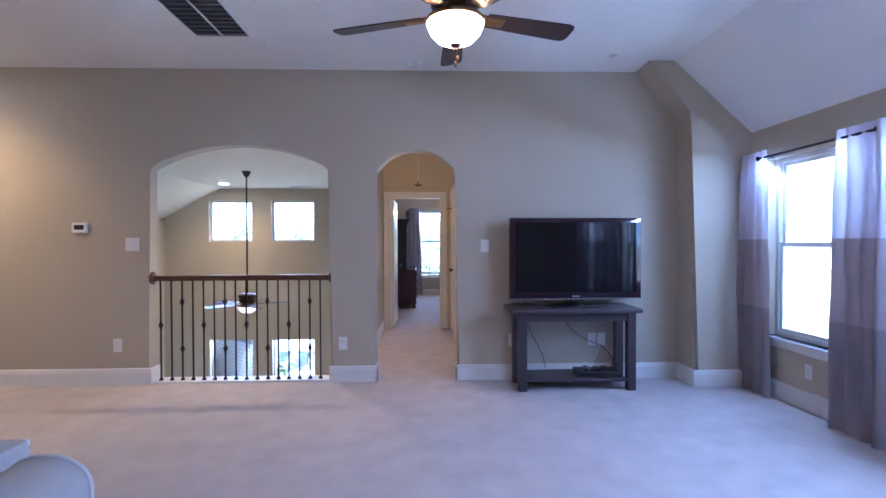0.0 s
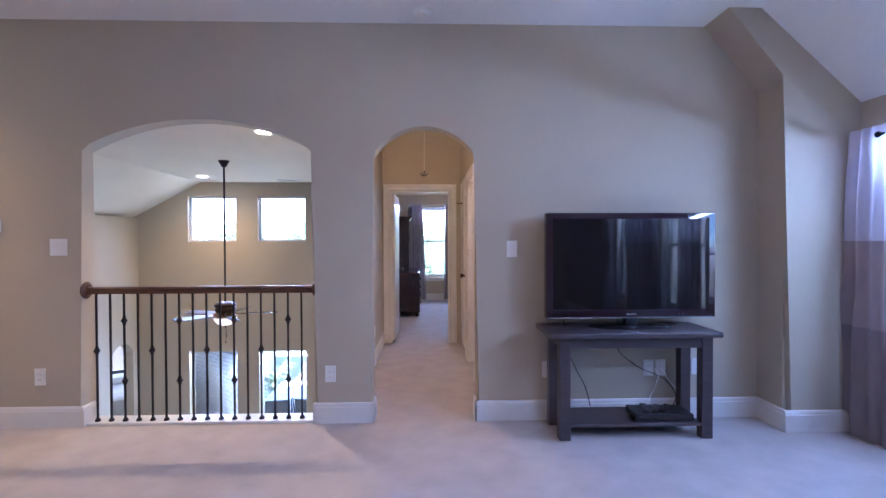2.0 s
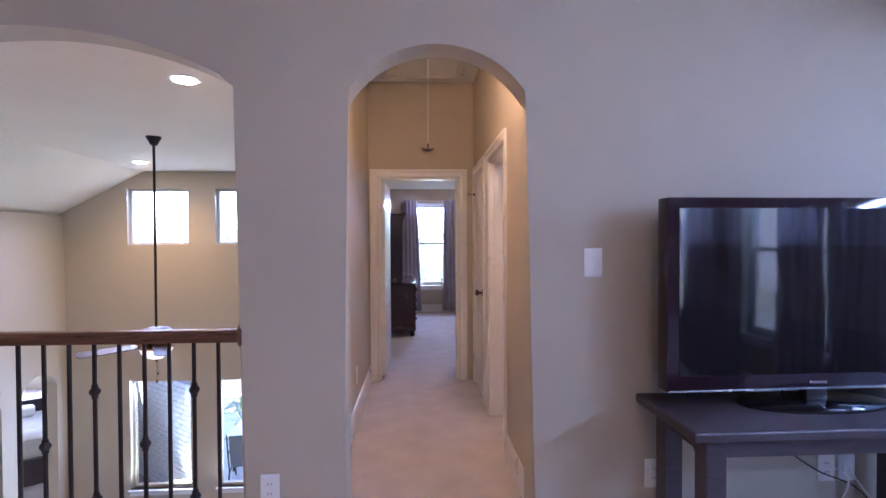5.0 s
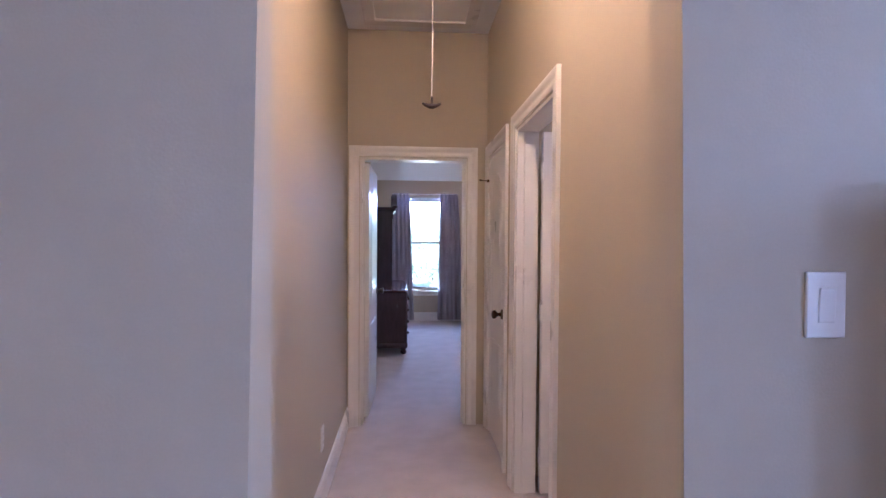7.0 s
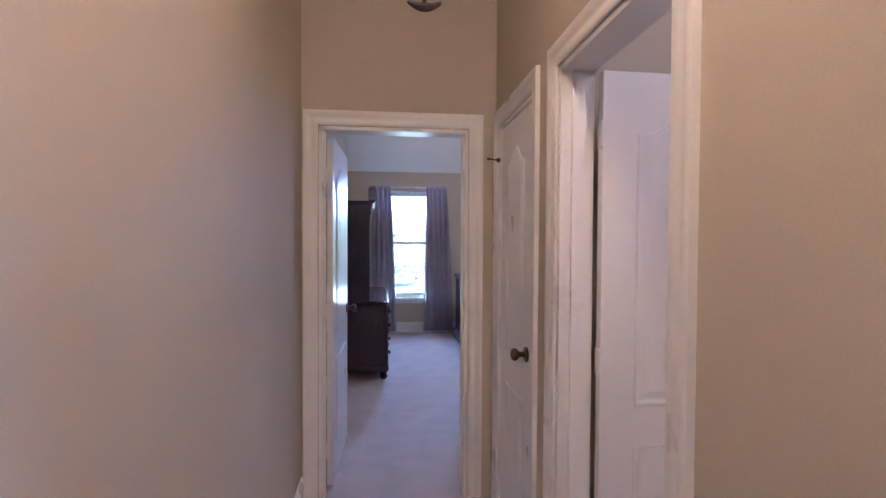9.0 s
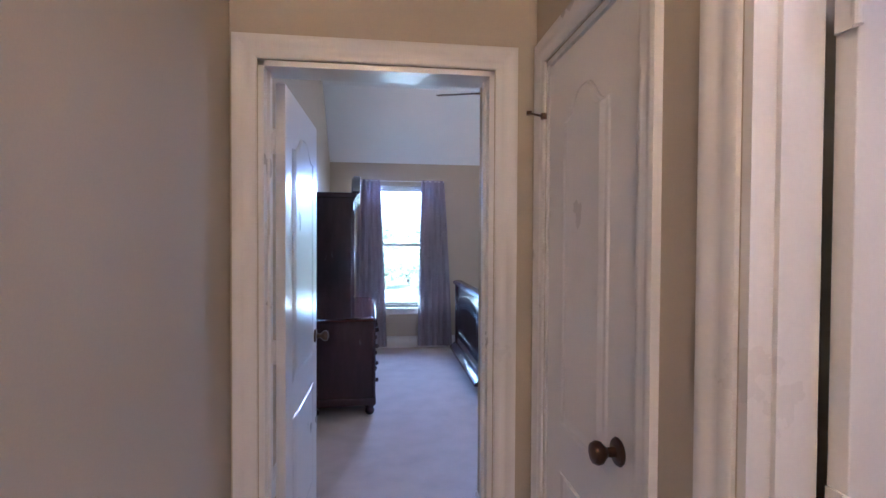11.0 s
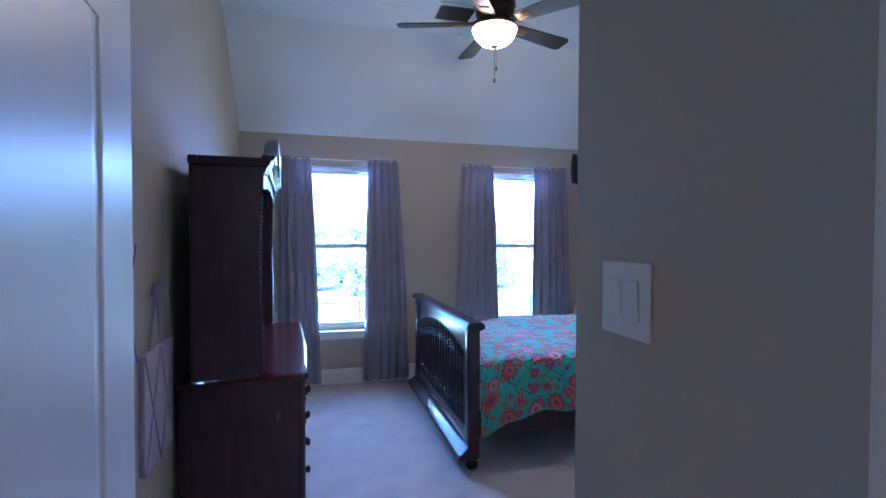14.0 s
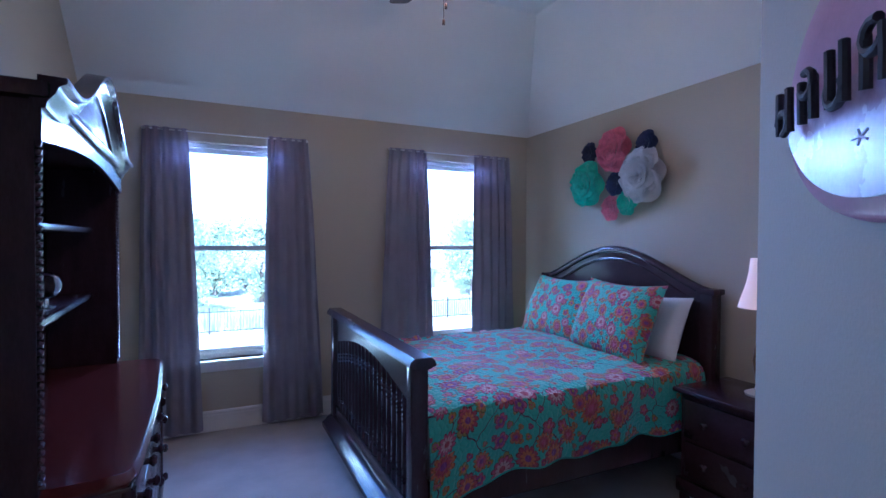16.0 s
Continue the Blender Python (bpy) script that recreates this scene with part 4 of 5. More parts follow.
BOWL = glowing("lit_bowl_glass", (1.0, 0.60, 0.32), 4.4)
BOWL_BED = glowing("lit_bedroom_bowl_glass", (1.0, 0.60, 0.34), 5.0)
BOWL_LOW = glowing("dim_bowl_glass", (1.0, 0.75, 0.55), 0.12)
ceiling_fan("bronze flush ceiling fan with dark blades and a lit bowl", 0.645, -2.2, CE, 0.33, 17, 0.68, BOWL, (0.06, 0.03))
ceiling_fan("bronze flush ceiling fan with dark blades and a lit bowl", 1.49, 5.78, BC, 0.11, 18, 0.65, BOWL_BED)
ceiling_fan("black ceiling fan hanging on a long rod", -2.27, 2.88, VOID, 1.87, 14, 0.66, BOWL_LOW)


def grille(label, x, y, z, w, d, slats, columns=1):
    g = thing("ceiling_vent", label, "vent", x, y, z)
    for x0, x1, y0, y1 in ((-w / 2, w / 2, -d / 2, -d / 2 + 0.025), (-w / 2, w / 2, d / 2 - 0.025, d / 2), (-w / 2, -w / 2 + 0.025, -d / 2 + 0.025, d / 2 - 0.025), (w / 2 - 0.025, w / 2, -d / 2 + 0.025, d / 2 - 0.025)):
        part("frame", boxes((x0, x1, y0, y1, -0.012, 0), bevel=0.002), PLATE, g)
    # dark sheet in place of a duct: its grey imitates the shade behind the slats
    part("duct_shade", boxes((-w / 2 + 0.02, w / 2 - 0.02, -d / 2 + 0.02, d / 2 - 0.02, -0.002, 0)), GREY_PAINT_SHADE, g)
    for c in range(1, columns):
        xx = -w / 2 + w * c / columns
        part("bar", boxes((xx - 0.005, xx + 0.005, -d / 2 + 0.02, d / 2 - 0.02, -0.012, -0.001)), PLATE, g)
    for i in range(slats):
        u = -d / 2 + 0.03 + (d - 0.06) * (i + 0.5) / slats
        bm = boxes((-w / 2 + 0.02, w / 2 - 0.02, u - 0.017, u + 0.017, -0.0095, -0.0080))
        bmesh.ops.rotate(bm, cent=(0, u, -0.0088), matrix=Matrix.Rotation(radians(25), 3, "X"), verts=bm.verts)
        part("slat", bm, PLATE, g)


grille("white return air grille in the ceiling", -1.12, -1.14, CE, 0.46, 0.82, 11, 2)
grille("white square air vent in the ceiling", 1.36, 6.28, BC, 0.32, 0.30, 7)
grille("white air vent in the high ceiling", -1.96, 4.87, VOID, 0.40, 0.16, 4)
d = thing("smoke_detector", "round white smoke detector on the ceiling", "smoke detector", 0.39, -0.2, CE)
part("base", lathe(bmesh.new(), [(0.062, -0.014), (0.07, -0.010), (0.07, 0)], 28), PLATE, d, smooth=True)
part("cover", lathe(bmesh.new(), [(0.03, -0.042), (0.05, -0.036), (0.058, -0.014)], 28), PLATE, d, smooth=True)
for x, y in ((-0.83, -0.57), (2.16, -0.40)):
    s = thing("sprinkler", "small white sprinkler cover on the ceiling", "sprinkler", x, y, CE)
    part("cover", lathe(bmesh.new(), [(0.036, -0.008), (0.042, -0.005), (0.042, 0)], 24), PLATE, s, smooth=True)
    part("nozzle", lathe(bmesh.new(), [(0.008, -0.016), (0.012, -0.008)], 12), PLATE, s, smooth=True)
for x, y, z in ((-1.17, 1.15, VOID), (-3.24, 4.4, VOID), (-3.9, -0.75, CE)):
    s = thing("downlight", "lit recessed downlight in the white ceiling", "downlight", x, y, z)
    part("trim_ring", lathe(bmesh.new(), [(0.075, -0.006), (0.098, -0.005), (0.10, 0)], 28), PLATE, s, smooth=True)
    part("lens", lathe(bmesh.new(), [(0.07, -0.009), (0.074, -0.005)], 28), DOWN, s)
CEILGLOW = glowing("lit_flush_light", (1.0, 0.59, 0.28), 9.4)
CEILGLOW_2 = glowing("lit_side_room_light", (1.0, 0.70, 0.56), 4.4)
for x, y, z, g in ((0.36, 0.62, CE, CEILGLOW), (1.75, 0.9, 2.7, CEILGLOW_2)):
    s = thing("ceiling_light", "round flush ceiling light with frosted bowl", "ceiling light", x, y, z)
    part("pan", lathe(bmesh.new(), [(0.15, -0.02), (0.155, 0)], 28), BRONZE, s, smooth=True)
    part("bowl", lathe(bmesh.new(), [(0.02, -0.10), (0.08, -0.088), (0.125, -0.06), (0.145, -0.018)], 28), g, s, smooth=True)

# attic hatch with its cord
h = thing("attic_hatch", "white attic stair hatch with moulded frame in the ceiling", "attic hatch", 0.36, 2.0, CE)
for x0, x1, y0, y1 in ((-0.40, 0.40, -0.72, -0.64), (-0.40, 0.40, 0.64, 0.72), (-0.40, -0.32, -0.64, 0.64), (0.32, 0.40, -0.64, 0.64)):
    part("frame", boxes((x0, x1, y0, y1, -0.02, 0), bevel=0.004), TRIM, h)
part("panel", boxes((-0.315, 0.315, -0.635, 0.635, -0.008, 0)), CEIL, h)
cord = part("pull_cord", tube(bmesh.new(), [(0.03, -0.5, 0), (0.028, -0.5, -0.89)], 0.0025, 6), WHITE_CLOTH, h, "thin white pull cord")
bm = tube(bmesh.new(), [(0.028 + 0.045 * (k / 5 - 1), -0.5, -0.925 + 0.014 * (k / 5 - 1) ** 2) for k in range(11)], [0.005, 0.007, 0.009, 0.0105, 0.012, 0.0125, 0.012, 0.0105, 0.009, 0.007, 0.005], 8)
tube(bm, [(0.028, -0.5, -0.88), (0.028, -0.5, -0.925)], 0.006, 8)
part("handle", bm, IRON, cord, "dark T-shaped handle", smooth=True)


# ---- bedroom furniture ----
def bun_foot(x, y, z0=0.0):
    return lathe(bmesh.new(), [(0.020, z0), (0.034, z0 + 0.012), (0.040, z0 + 0.030), (0.034, z0 + 0.048), (0.024, z0 + 0.056), (0.038, z0 + 0.066), (0.040, z0 + 0.085)], 18, (x, y, 0))


DY0, DY1, DX0 = 5.11, 6.64, -0.27
dr = thing("dresser", "dark cherry wood dresser with turned knobs", "dresser")
part("body", boxes((DX0, 0.255, DY0 + 0.02, DY1 - 0.02, 0.115, 0.762), bevel=0.004), CHERRY, dr)
ring = [(DX0, DY0), (0.20, DY0), (0.262, DY0 + 0.015), (0.285, DY0 + 0.06), (0.292, DY0 + 0.2), (0.305, (DY0 + DY1) / 2), (0.292, DY1 - 0.2), (0.285, DY1 - 0.06), (0.262, DY1 - 0.015), (0.20, DY1), (DX0, DY1)]
bm = bmesh.new()
loops = [[bm.verts.new((x, y, z)) for x, y in inset(ring, d)] for d, z in ((0.004, 0.774), (0.0, 0.777), (0.0, 0.783), (0.003, 0.7865), (0.020, 0.7930), (0.038, 0.7990), (0.043, 0.800))]
for p, q in zip(loops, loops[1:]):
    for k in range(len(p)):
        j = (k + 1) % len(p)
        bm.faces.new((p[k], p[j], q[j], q[k]))
bm.faces.new(loops[0]), bm.faces.new(loops[-1])
part("top", bm, POLISHED, dr, "polished red cherry top with a moulded edge", smooth=True).modifiers.new("even_normals", "WEIGHTED_NORMAL").keep_sharp = True
part("top_moulding", boxes((DX0, 0.272, DY0 + 0.01, DY1 - 0.01, 0.762, 0.775), bevel=0.004), CHERRY, dr)
part("plinth", boxes((DX0, 0.285, DY0 + 0.005, DY1 - 0.005, 0.085, 0.15), bevel=0.012), CHERRY, dr, smooth=True)
for y in (DY0 + 0.06, DY1 - 0.06):
    for x in (DX0 + 0.06, 0.235):
        part("foot", bun_foot(x, y), CHERRY, dr, smooth=True)
for row, (z0, z1) in enumerate(((0.60, 0.745), (0.455, 0.59), (0.31, 0.445), (0.165, 0.30))):
    cols = 3 if row == 0 else 2
    for c in range(cols):
        y0, y1 = DY0 + 0.07 + (DY1 - DY0 - 0.14) * c / cols + 0.006, DY0 + 0.07 + (DY1 - DY0 - 0.14) * (c + 1) / cols - 0.006
        w = part("drawer", boxes((0.245, 0.272, y0, y1, z0, z1), bevel=0.006), CHERRY, dr, smooth=True)
        for y in ((y0 + (y1 - y0) * 0.22), (y0 + (y1 - y0) * 0.78)):
            bm = lathe(bmesh.new(), [(0.012, 0), (0.010, 0.010), (0.010, 0.016), (0.019, 0.024), (0.020, 0.032), (0.012, 0.040)], 14, (0.271, y, (z0 + z1) / 2), Matrix.Rotation(radians(90), 4, "Y"))
            part("knob", bm, CHERRY, w, smooth=True)
for y in (DY0 + 0.035, DY1 - 0.035):
    part("corner_post", tube(bmesh.new(), [(0.262, y, 0.15), (0.262, y, 0.762)], 0.020, 12), CHERRY, dr, smooth=True)

HZ = 1.80
HY0, HY1, HXF = 5.10, 6.60, 0.082
hu = thing("hutch", "dark cherry open hutch with a scrolled crest standing on the dresser", "hutch")
part("side_panel", boxes((-0.20, HXF, HY0, HY0 + 0.03, 0.80, HZ - 0.03), bevel=0.002), CHERRY, hu)
part("side_panel", boxes((-0.20, HXF, HY1 - 0.03, HY1, 0.80, HZ - 0.03), bevel=0.002), CHERRY, hu)
part("back_panel", boxes((-0.212, -0.20, HY0, HY1, 0.80, HZ - 0.03)), CHERRY, hu)
for z in (1.15, 1.475):
    part("shelf", boxes((-0.198, -0.018, HY0 + 0.03, HY1 - 0.03, z - 0.013, z + 0.013), bevel=0.009), CHERRY, hu, "dark shelf with a rounded glossy edge", smooth=True)
part("cornice", boxes((-0.215, HXF + 0.035, HY0 - 0.03, HY1 + 0.03, HZ - 0.03, HZ + 0.012), bevel=0.010), CHERRY, hu, smooth=True)
for y in (HY0 + 0.012, HY1 - 0.012):
    bm = bmesh.new()
    for k in range(46):
        z = 0.825 + k * 0.0205
        bmesh.ops.create_icosphere(bm, subdivisions=1, radius=0.0115, matrix=Matrix.Translation((HXF + 0.002, y, z)))
    part("rope_moulding", bm, CHERRY, hu, "beaded rope moulding", smooth=True)
# scrolled crest: a wave along the front, higher in the middle
bm = bmesh.new()
ring, n = [], 60
for i in range(n + 1):
    u = i / n
    v = abs(2 * u - 1)
    ring.append((HY0 - 0.02 + (HY1 - HY0 + 0.04) * u, HZ + 0.005 + 0.215 * (0.5 + 0.5 * math.cos(math.pi * min(1, v * 1.12))) - 0.02 * math.sin(math.pi * v) ** 2))
low = [(y, HZ - 0.13 + 0.05 * math.sin(math.pi * (y - HY0) / (HY1 - HY0))) for y, _ in reversed(ring)]
prism(bm, ring + low, "x", HXF - 0.005, HXF + 0.018)
part("crest", bm, CHERRY, hu, smooth=True)
bm = bmesh.new()
prof = ((0.010, -0.062), (0.026, -0.058), (0.030, -0.040), (0.046, -0.022), (0.052, -0.004), (0.068, 0.004), (0.070, 0.018), (0.010, 0.020))
loops = [[bm.verts.new((HXF + dx, y, z + dz)) for dx, dz in prof] for y, z in ring]
for a, b in zip(loops, loops[1:]):
    for k in range(len(prof)):
        bm.faces.new((a[k], a[(k + 1) % len(prof)], b[(k + 1) % len(prof)], b[k]))
bm.faces.new(loops[0]), bm.faces.new(list(reversed(loops[-1])))
part("crest_moulding", bm, CHERRY, hu, smooth=True)
TILT_DR = Matrix.Translation((0.29, DY0, 0)) @ Matrix.Rotation(radians(2.4), 4, "Z") @ Matrix.Translation((-0.29, -DY0, 0))
dr.matrix_basis, hu.matrix_basis = TILT_DR, TILT_DR
orn = thing("glass_ornament", "clear glass globe ornament on a small foot", "ornament", -0.125, 5.98, 1.163)
part("globe", lathe(bmesh.new(), [(0.012, 0.035), (0.035, 0.045), (0.052, 0.07), (0.055, 0.09), (0.045, 0.12), (0.02, 0.138), (0.006, 0.141)], 24), CLEAR, orn, smooth=True)
part("foot", lathe(bmesh.new(), [(0.030, 0), (0.032, 0.006), (0.012, 0.014), (0.012, 0.036)], 20), SILVER, orn, smooth=True)

# bed, with its head against the side wall
bed = thing("bed", "dark cherry wooden bed with a spindled footboard", "bed", 0, 0, 0)
FX = 1.25
FY0, FY1 = 5.545, 7.155
foot = part("footboard", boxes((FX + 0.004, FX + 0.052, FY0 + 0.06, FY1 - 0.06, 0.10, 0.245), bevel=0.008), CHERRY, bed)
bm = bmesh.new()
prism(bm, [(FX - 0.035, 0.895), (FX - 0.028, 0.918), (FX - 0.012, 0.932), (FX + 0.068, 0.932), (FX + 0.084, 0.918), (FX + 0.091, 0.895), (FX + 0.06, 0.880), (FX - 0.004, 0.880)], "y", FY0 - 0.03, FY1 + 0.03)
part("cap_rail", bm, CHERRY, foot, smooth=True)
ring = [(FY0 + 0.07, 0.882), (FY0 + 0.07, 0.70)] + [(FY0 + 0.07 + (FY1 - FY0 - 0.14) * i / 24, 0.70 + 0.11 * math.sin(math.pi * i / 24)) for i in range(1, 24)] + [(FY1 - 0.07, 0.70), (FY1 - 0.07, 0.882)]
bm = bmesh.new()
prism(bm, ring, "x", FX + 0.010, FX + 0.046)
part("arched_rail", bm, CHERRY, foot)
for y in (FY0, FY1 - 0.075):
    post = part("post", boxes((FX - 0.012, FX + 0.068, y, y + 0.075, 0.085, 0.885), bevel=0.010), CHERRY, bed, smooth=True)
    part("bun_foot", bun_foot(FX + 0.028, y + 0.0375), CHERRY, post, smooth=True)
count = 19
for i in range(count):
    y = FY0 + 0.07 + (FY1 - FY0 - 0.14) * (i + 0.5) / count
    top = 0.70 + 0.11 * math.sin(math.pi * (i + 0.5) / count) + 0.01
    prof = [(0.015, 0.24), (0.015, 0.29), (0.010, 0.295), (0.016, 0.305), (0.010, 0.315), (0.016, 0.327), (0.010, 0.337), (0.012, 0.36), (0.013, 0.5), (0.011, top - 0.16),
            (0.016, top - 0.15), (0.010, top - 0.14), (0.016, top - 0.128), (0.010, top - 0.116), (0.016, top - 0.104), (0.010, top - 0.094), (0.014, top - 0.085), (0.014, top)]
    part("spindle", lathe(bmesh.new(), prof, 10, (FX + 0.028, y, 0)), CHERRY, foot, smooth=True)
bm = bmesh.new()
prism(bm, [(FX - 0.070, 0.082), (FX - 0.070, 0.112), (FX - 0.048, 0.124), (FX - 0.030, 0.145), (FX - 0.002, 0.165), (FX + 0.06, 0.165), (FX + 0.06, 0.088)], "y", FY0 - 0.012, FY1 + 0.012)
part("base_moulding", bm, CHERRY, foot, smooth=True)
for y in (FY0 + 0.03, FY1 - 0.06):
    part("side_rail", boxes((FX + 0.06, 3.14, y, y + 0.03, 0.20, 0.36), bevel=0.004), CHERRY, bed)
HB = 3.165
ring = [(FY0 + 0.03, 0.3), (FY1 - 0.03, 0.3)] + [(FY1 - 0.03 - (FY1 - FY0 - 0.06) * i / 32, 1.13 + 0.245 * math.sin(math.pi * i / 32) ** 1.35) for i in range(33)]
bm = bmesh.new()
prism(bm, ring, "x", HB, HB + 0.04)
head = part("headboard", bm, CHERRY, bed)
arch = [(HB + 0.004, y, z) for y, z in ring[2:]]
part("head_moulding", tube(bmesh.new(), arch, 0.026, 10), CHERRY, head, smooth=True)
part("inner_moulding", tube(bmesh.new(), [(HB - 0.003, y * 0.94 + 0.06 * (FY0 + FY1) / 2, z - 0.07) for _, y, z in arch], 0.009, 8), CHERRY, head, smooth=True)
for y in (FY0 - 0.01, FY1 - 0.07):
    part("head_post", boxes((HB - 0.022, HB + 0.062, y, y + 0.08, 0.0, 1.12), bevel=0.006), CHERRY, bed, smooth=True)
    part("post_cap", boxes((HB - 0.035, HB + 0.07, y - 0.02, y + 0.10, 1.115, 1.15), bevel=0.008), CHERRY, bed, smooth=True)
part("slats", boxes(*[(1.45 + 0.2 * i, 1.54 + 0.2 * i, FY0 + 0.06, FY1 - 0.06, 0.28, 0.30) for i in range(8)]), CHERRY, bed)
mt = thing("mattress", "white mattress and box spring on the bed", "mattress")
part("box_spring", boxes((1.335, 3.12, FY0 + 0.075, FY1 - 0.075, 0.30, 0.46), bevel=0.03), WHITE_CLOTH, mt, smooth=True)
part("mattress_top", boxes((1.335, 3.12, FY0 + 0.07, FY1 - 0.07, 0.46, 0.665), bevel=0.05), WHITE_CLOTH, mt, smooth=True)


def uv_cloth(name, rows, mat, parent, thickness, wrap=False):
    """A sheet from rows of (point, u, v)."""
    bm = bmesh.new()
    lay = bm.loops.layers.uv.new("UVMap")
    vs = [[bm.verts.new(p) for p, _, _ in row] for row in rows]
    for j in range(len(rows) - 1):
        for i in range(len(rows[0]) - 1):
            f = bm.faces.new((vs[j][i], vs[j][i + 1], vs[j + 1][i + 1], vs[j + 1][i]))
            for lp, (a, b) in zip(f.loops, ((j, i), (j, i + 1), (j + 1, i + 1), (j + 1, i))):
                lp[lay].uv = rows[a][b][1:]
    if thickness:
        bmesh.ops.recalc_face_normals(bm, faces=bm.faces)
        bmesh.ops.solidify(bm, geom=bm.faces[:], thickness=thickness)
    return part(name, bm, mat, parent, smooth=True)


def quilt():
    q = thing("quilt", "turquoise quilt with red and purple printed flowers spread over the bed", "quilt")
    ya, yb, zt = FY0 + 0.035, FY1 - 0.035, 0.685
    rows, across = [], 96
    for j in range(61):
        s = j / 60
        x = 1.325 + 1.80 * s
        hang = 0.365 - 0.05 * s + 0.10 * math.exp(-s * 12) + 0.014 * math.sin(17 * s) + 0.01 * math.sin(41 * s + 1)
        total = hang * 2 + (yb - ya)
        row = []
        for i in range(across + 1):
            d = total * i / across
            if d < hang:
                y, z = ya - 0.035 - 0.028 * math.sin(23 * s + 0.6) * (1 - d / hang) * 0.7, zt - (hang - d)
                y += 0.035 * min(1, (d / hang)) ** 6
            elif d > hang + yb - ya:
                y, z = yb + 0.03, zt - (d - hang - (yb - ya))
            else:
                y, z = ya + d - hang, zt
                e = min(d - hang, hang + yb - ya - d)
                z -= 0.035 * math.exp(-e * 22)
                z += 0.010 * math.sin(5 * x + 3 * y) + 0.006 * math.sin(13 * x - 9 * y)
                z += 0.03 * math.exp(-((x - 3.0) / 0.35) ** 2)
            row.append((Vector((x, y, z)), x, d))
        rows.append(row)
    uv_cloth("cover", rows, QUILT, q, 0.010)
    part("hem_binding", tube(bmesh.new(), [tuple(r[0][0] - Vector((0, 0.004, 0))) for r in rows], 0.004, 6), TEAL, q, smooth=True)
    part("hem_binding", tube(bmesh.new(), [tuple(r[-1][0]) for r in rows], 0.004, 6), TEAL, q, smooth=True)
    return q


quilt()


def pillow(name, label, mat, m, w, h, t):
    """A stuffed pillow standing on its edge: x across, z up, y its thickness, with pinched corners."""
    p = thing(name, label, "pillow")
    p.matrix_basis = m
    k = 18
    bm = bmesh.new()
    lay = bm.loops.layers.uv.new("UVMap")
    for side in (-1, 1):
        vs = []
        for j in range(k + 1):
            row = []
            for i in range(k + 1):
                u, v = 2 * i / k - 1, 2 * j / k - 1
                puff = max(0, (1 - u * u) * (1 - v * v)) ** 0.42
                pinch = 1 - 0.06 * (1 - u * u) * abs(v) ** 3
                pinch2 = 1 - 0.05 * (1 - v * v) * abs(u) ** 3
                row.append(bm.verts.new((u * w / 2 * pinch2, side * (t / 2 * puff + 0.002) * (1 + 0.08 * math.sin(5 * u + 3 * v)), (v + 1) * h / 2 * pinch)))
            vs.append(row)
        for j in range(k):
            for i in range(k):
                f = bm.faces.new((vs[j][i], vs[j][i + 1], vs[j + 1][i + 1], vs[j + 1][i]))
                for lp, (a, b) in zip(f.loops, ((j, i), (j, i + 1), (j + 1, i + 1), (j + 1, i))):
                    lp[lay].uv = (b / k * w * 1.35 + 5 * m.translation.y, a / k * h * 1.35 + side)
    bmesh.ops.remove_doubles(bm, verts=bm.verts, dist=0.0045)
    part("case", bm, mat, p, smooth=True)
    return p


pillow("pillow", "turquoise flowered pillow leaning on the headboard", QUILT, pose(2.83, 6.70, 0.69, -24, 0, -88), 0.68, 0.50, 0.17)
pillow("pillow", "turquoise flowered pillow leaning on the headboard", QUILT, pose(2.78, 6.06, 0.69, -24, 0, -92), 0.70, 0.52, 0.18)
pillow("pillow", "plain white pillow behind the flowered ones", WHITE_CLOTH, pose(2.99, 6.72, 0.70, -20, 0, -90), 0.66, 0.43, 0.18)
pillow("pillow", "plain white pillow behind the flowered ones", WHITE_CLOTH, pose(2.97, 5.98, 0.70, -22, 0, -90), 0.68, 0.42, 0.19)

# bedside table and lamp
ns = thing("nightstand", "dark cherry wood nightstand beside the bed", "nightstand", 3.035, 5.21, 0)
part("top", boxes((-0.25, 0.22, -0.30, 0.30, 0.60, 0.628), bevel=0.008), CHERRY, ns, smooth=True)
part("body", boxes((-0.21, 0.20, -0.27, 0.27, 0.09, 0.60), bevel=0.004), CHERRY, ns)
part("plinth", boxes((-0.235, 0.21, -0.285, 0.285, 0.05, 0.13), bevel=0.010), CHERRY, ns, smooth=True)
for z0, z1 in ((0.36, 0.57), (0.15, 0.34)):
    w = part("drawer", boxes((-0.226, -0.205, -0.24, 0.24, z0, z1), bevel=0.005), CHERRY, ns, smooth=True)
    for y in (-0.11, 0.11):
        bm = lathe(bmesh.new(), [(0.012, 0), (0.010, 0.014), (0.019, 0.024), (0.012, 0.036)], 14, (-0.225, y, (z0 + z1) / 2), Matrix.Rotation(radians(-90), 4, "Y"))
        part("knob", bm, CHERRY, w, smooth=True)
for y in (-0.25, 0.25):
    for x in (-0.20, 0.17):
        part("foot", boxes((x - 0.02, x + 0.02, y - 0.02, y + 0.02, 0, 0.06), bevel=0.004), CHERRY, ns)
lp = thing("table_lamp", "small table lamp with a lit cream bell shade", "table lamp", 3.06, 5.20, 0.628)
part("base", lathe(bmesh.new(), [(0.065, 0), (0.068, 0.012), (0.05, 0.022), (0.022, 0.032), (0.016, 0.06)], 24), PLATE, lp, smooth=True)
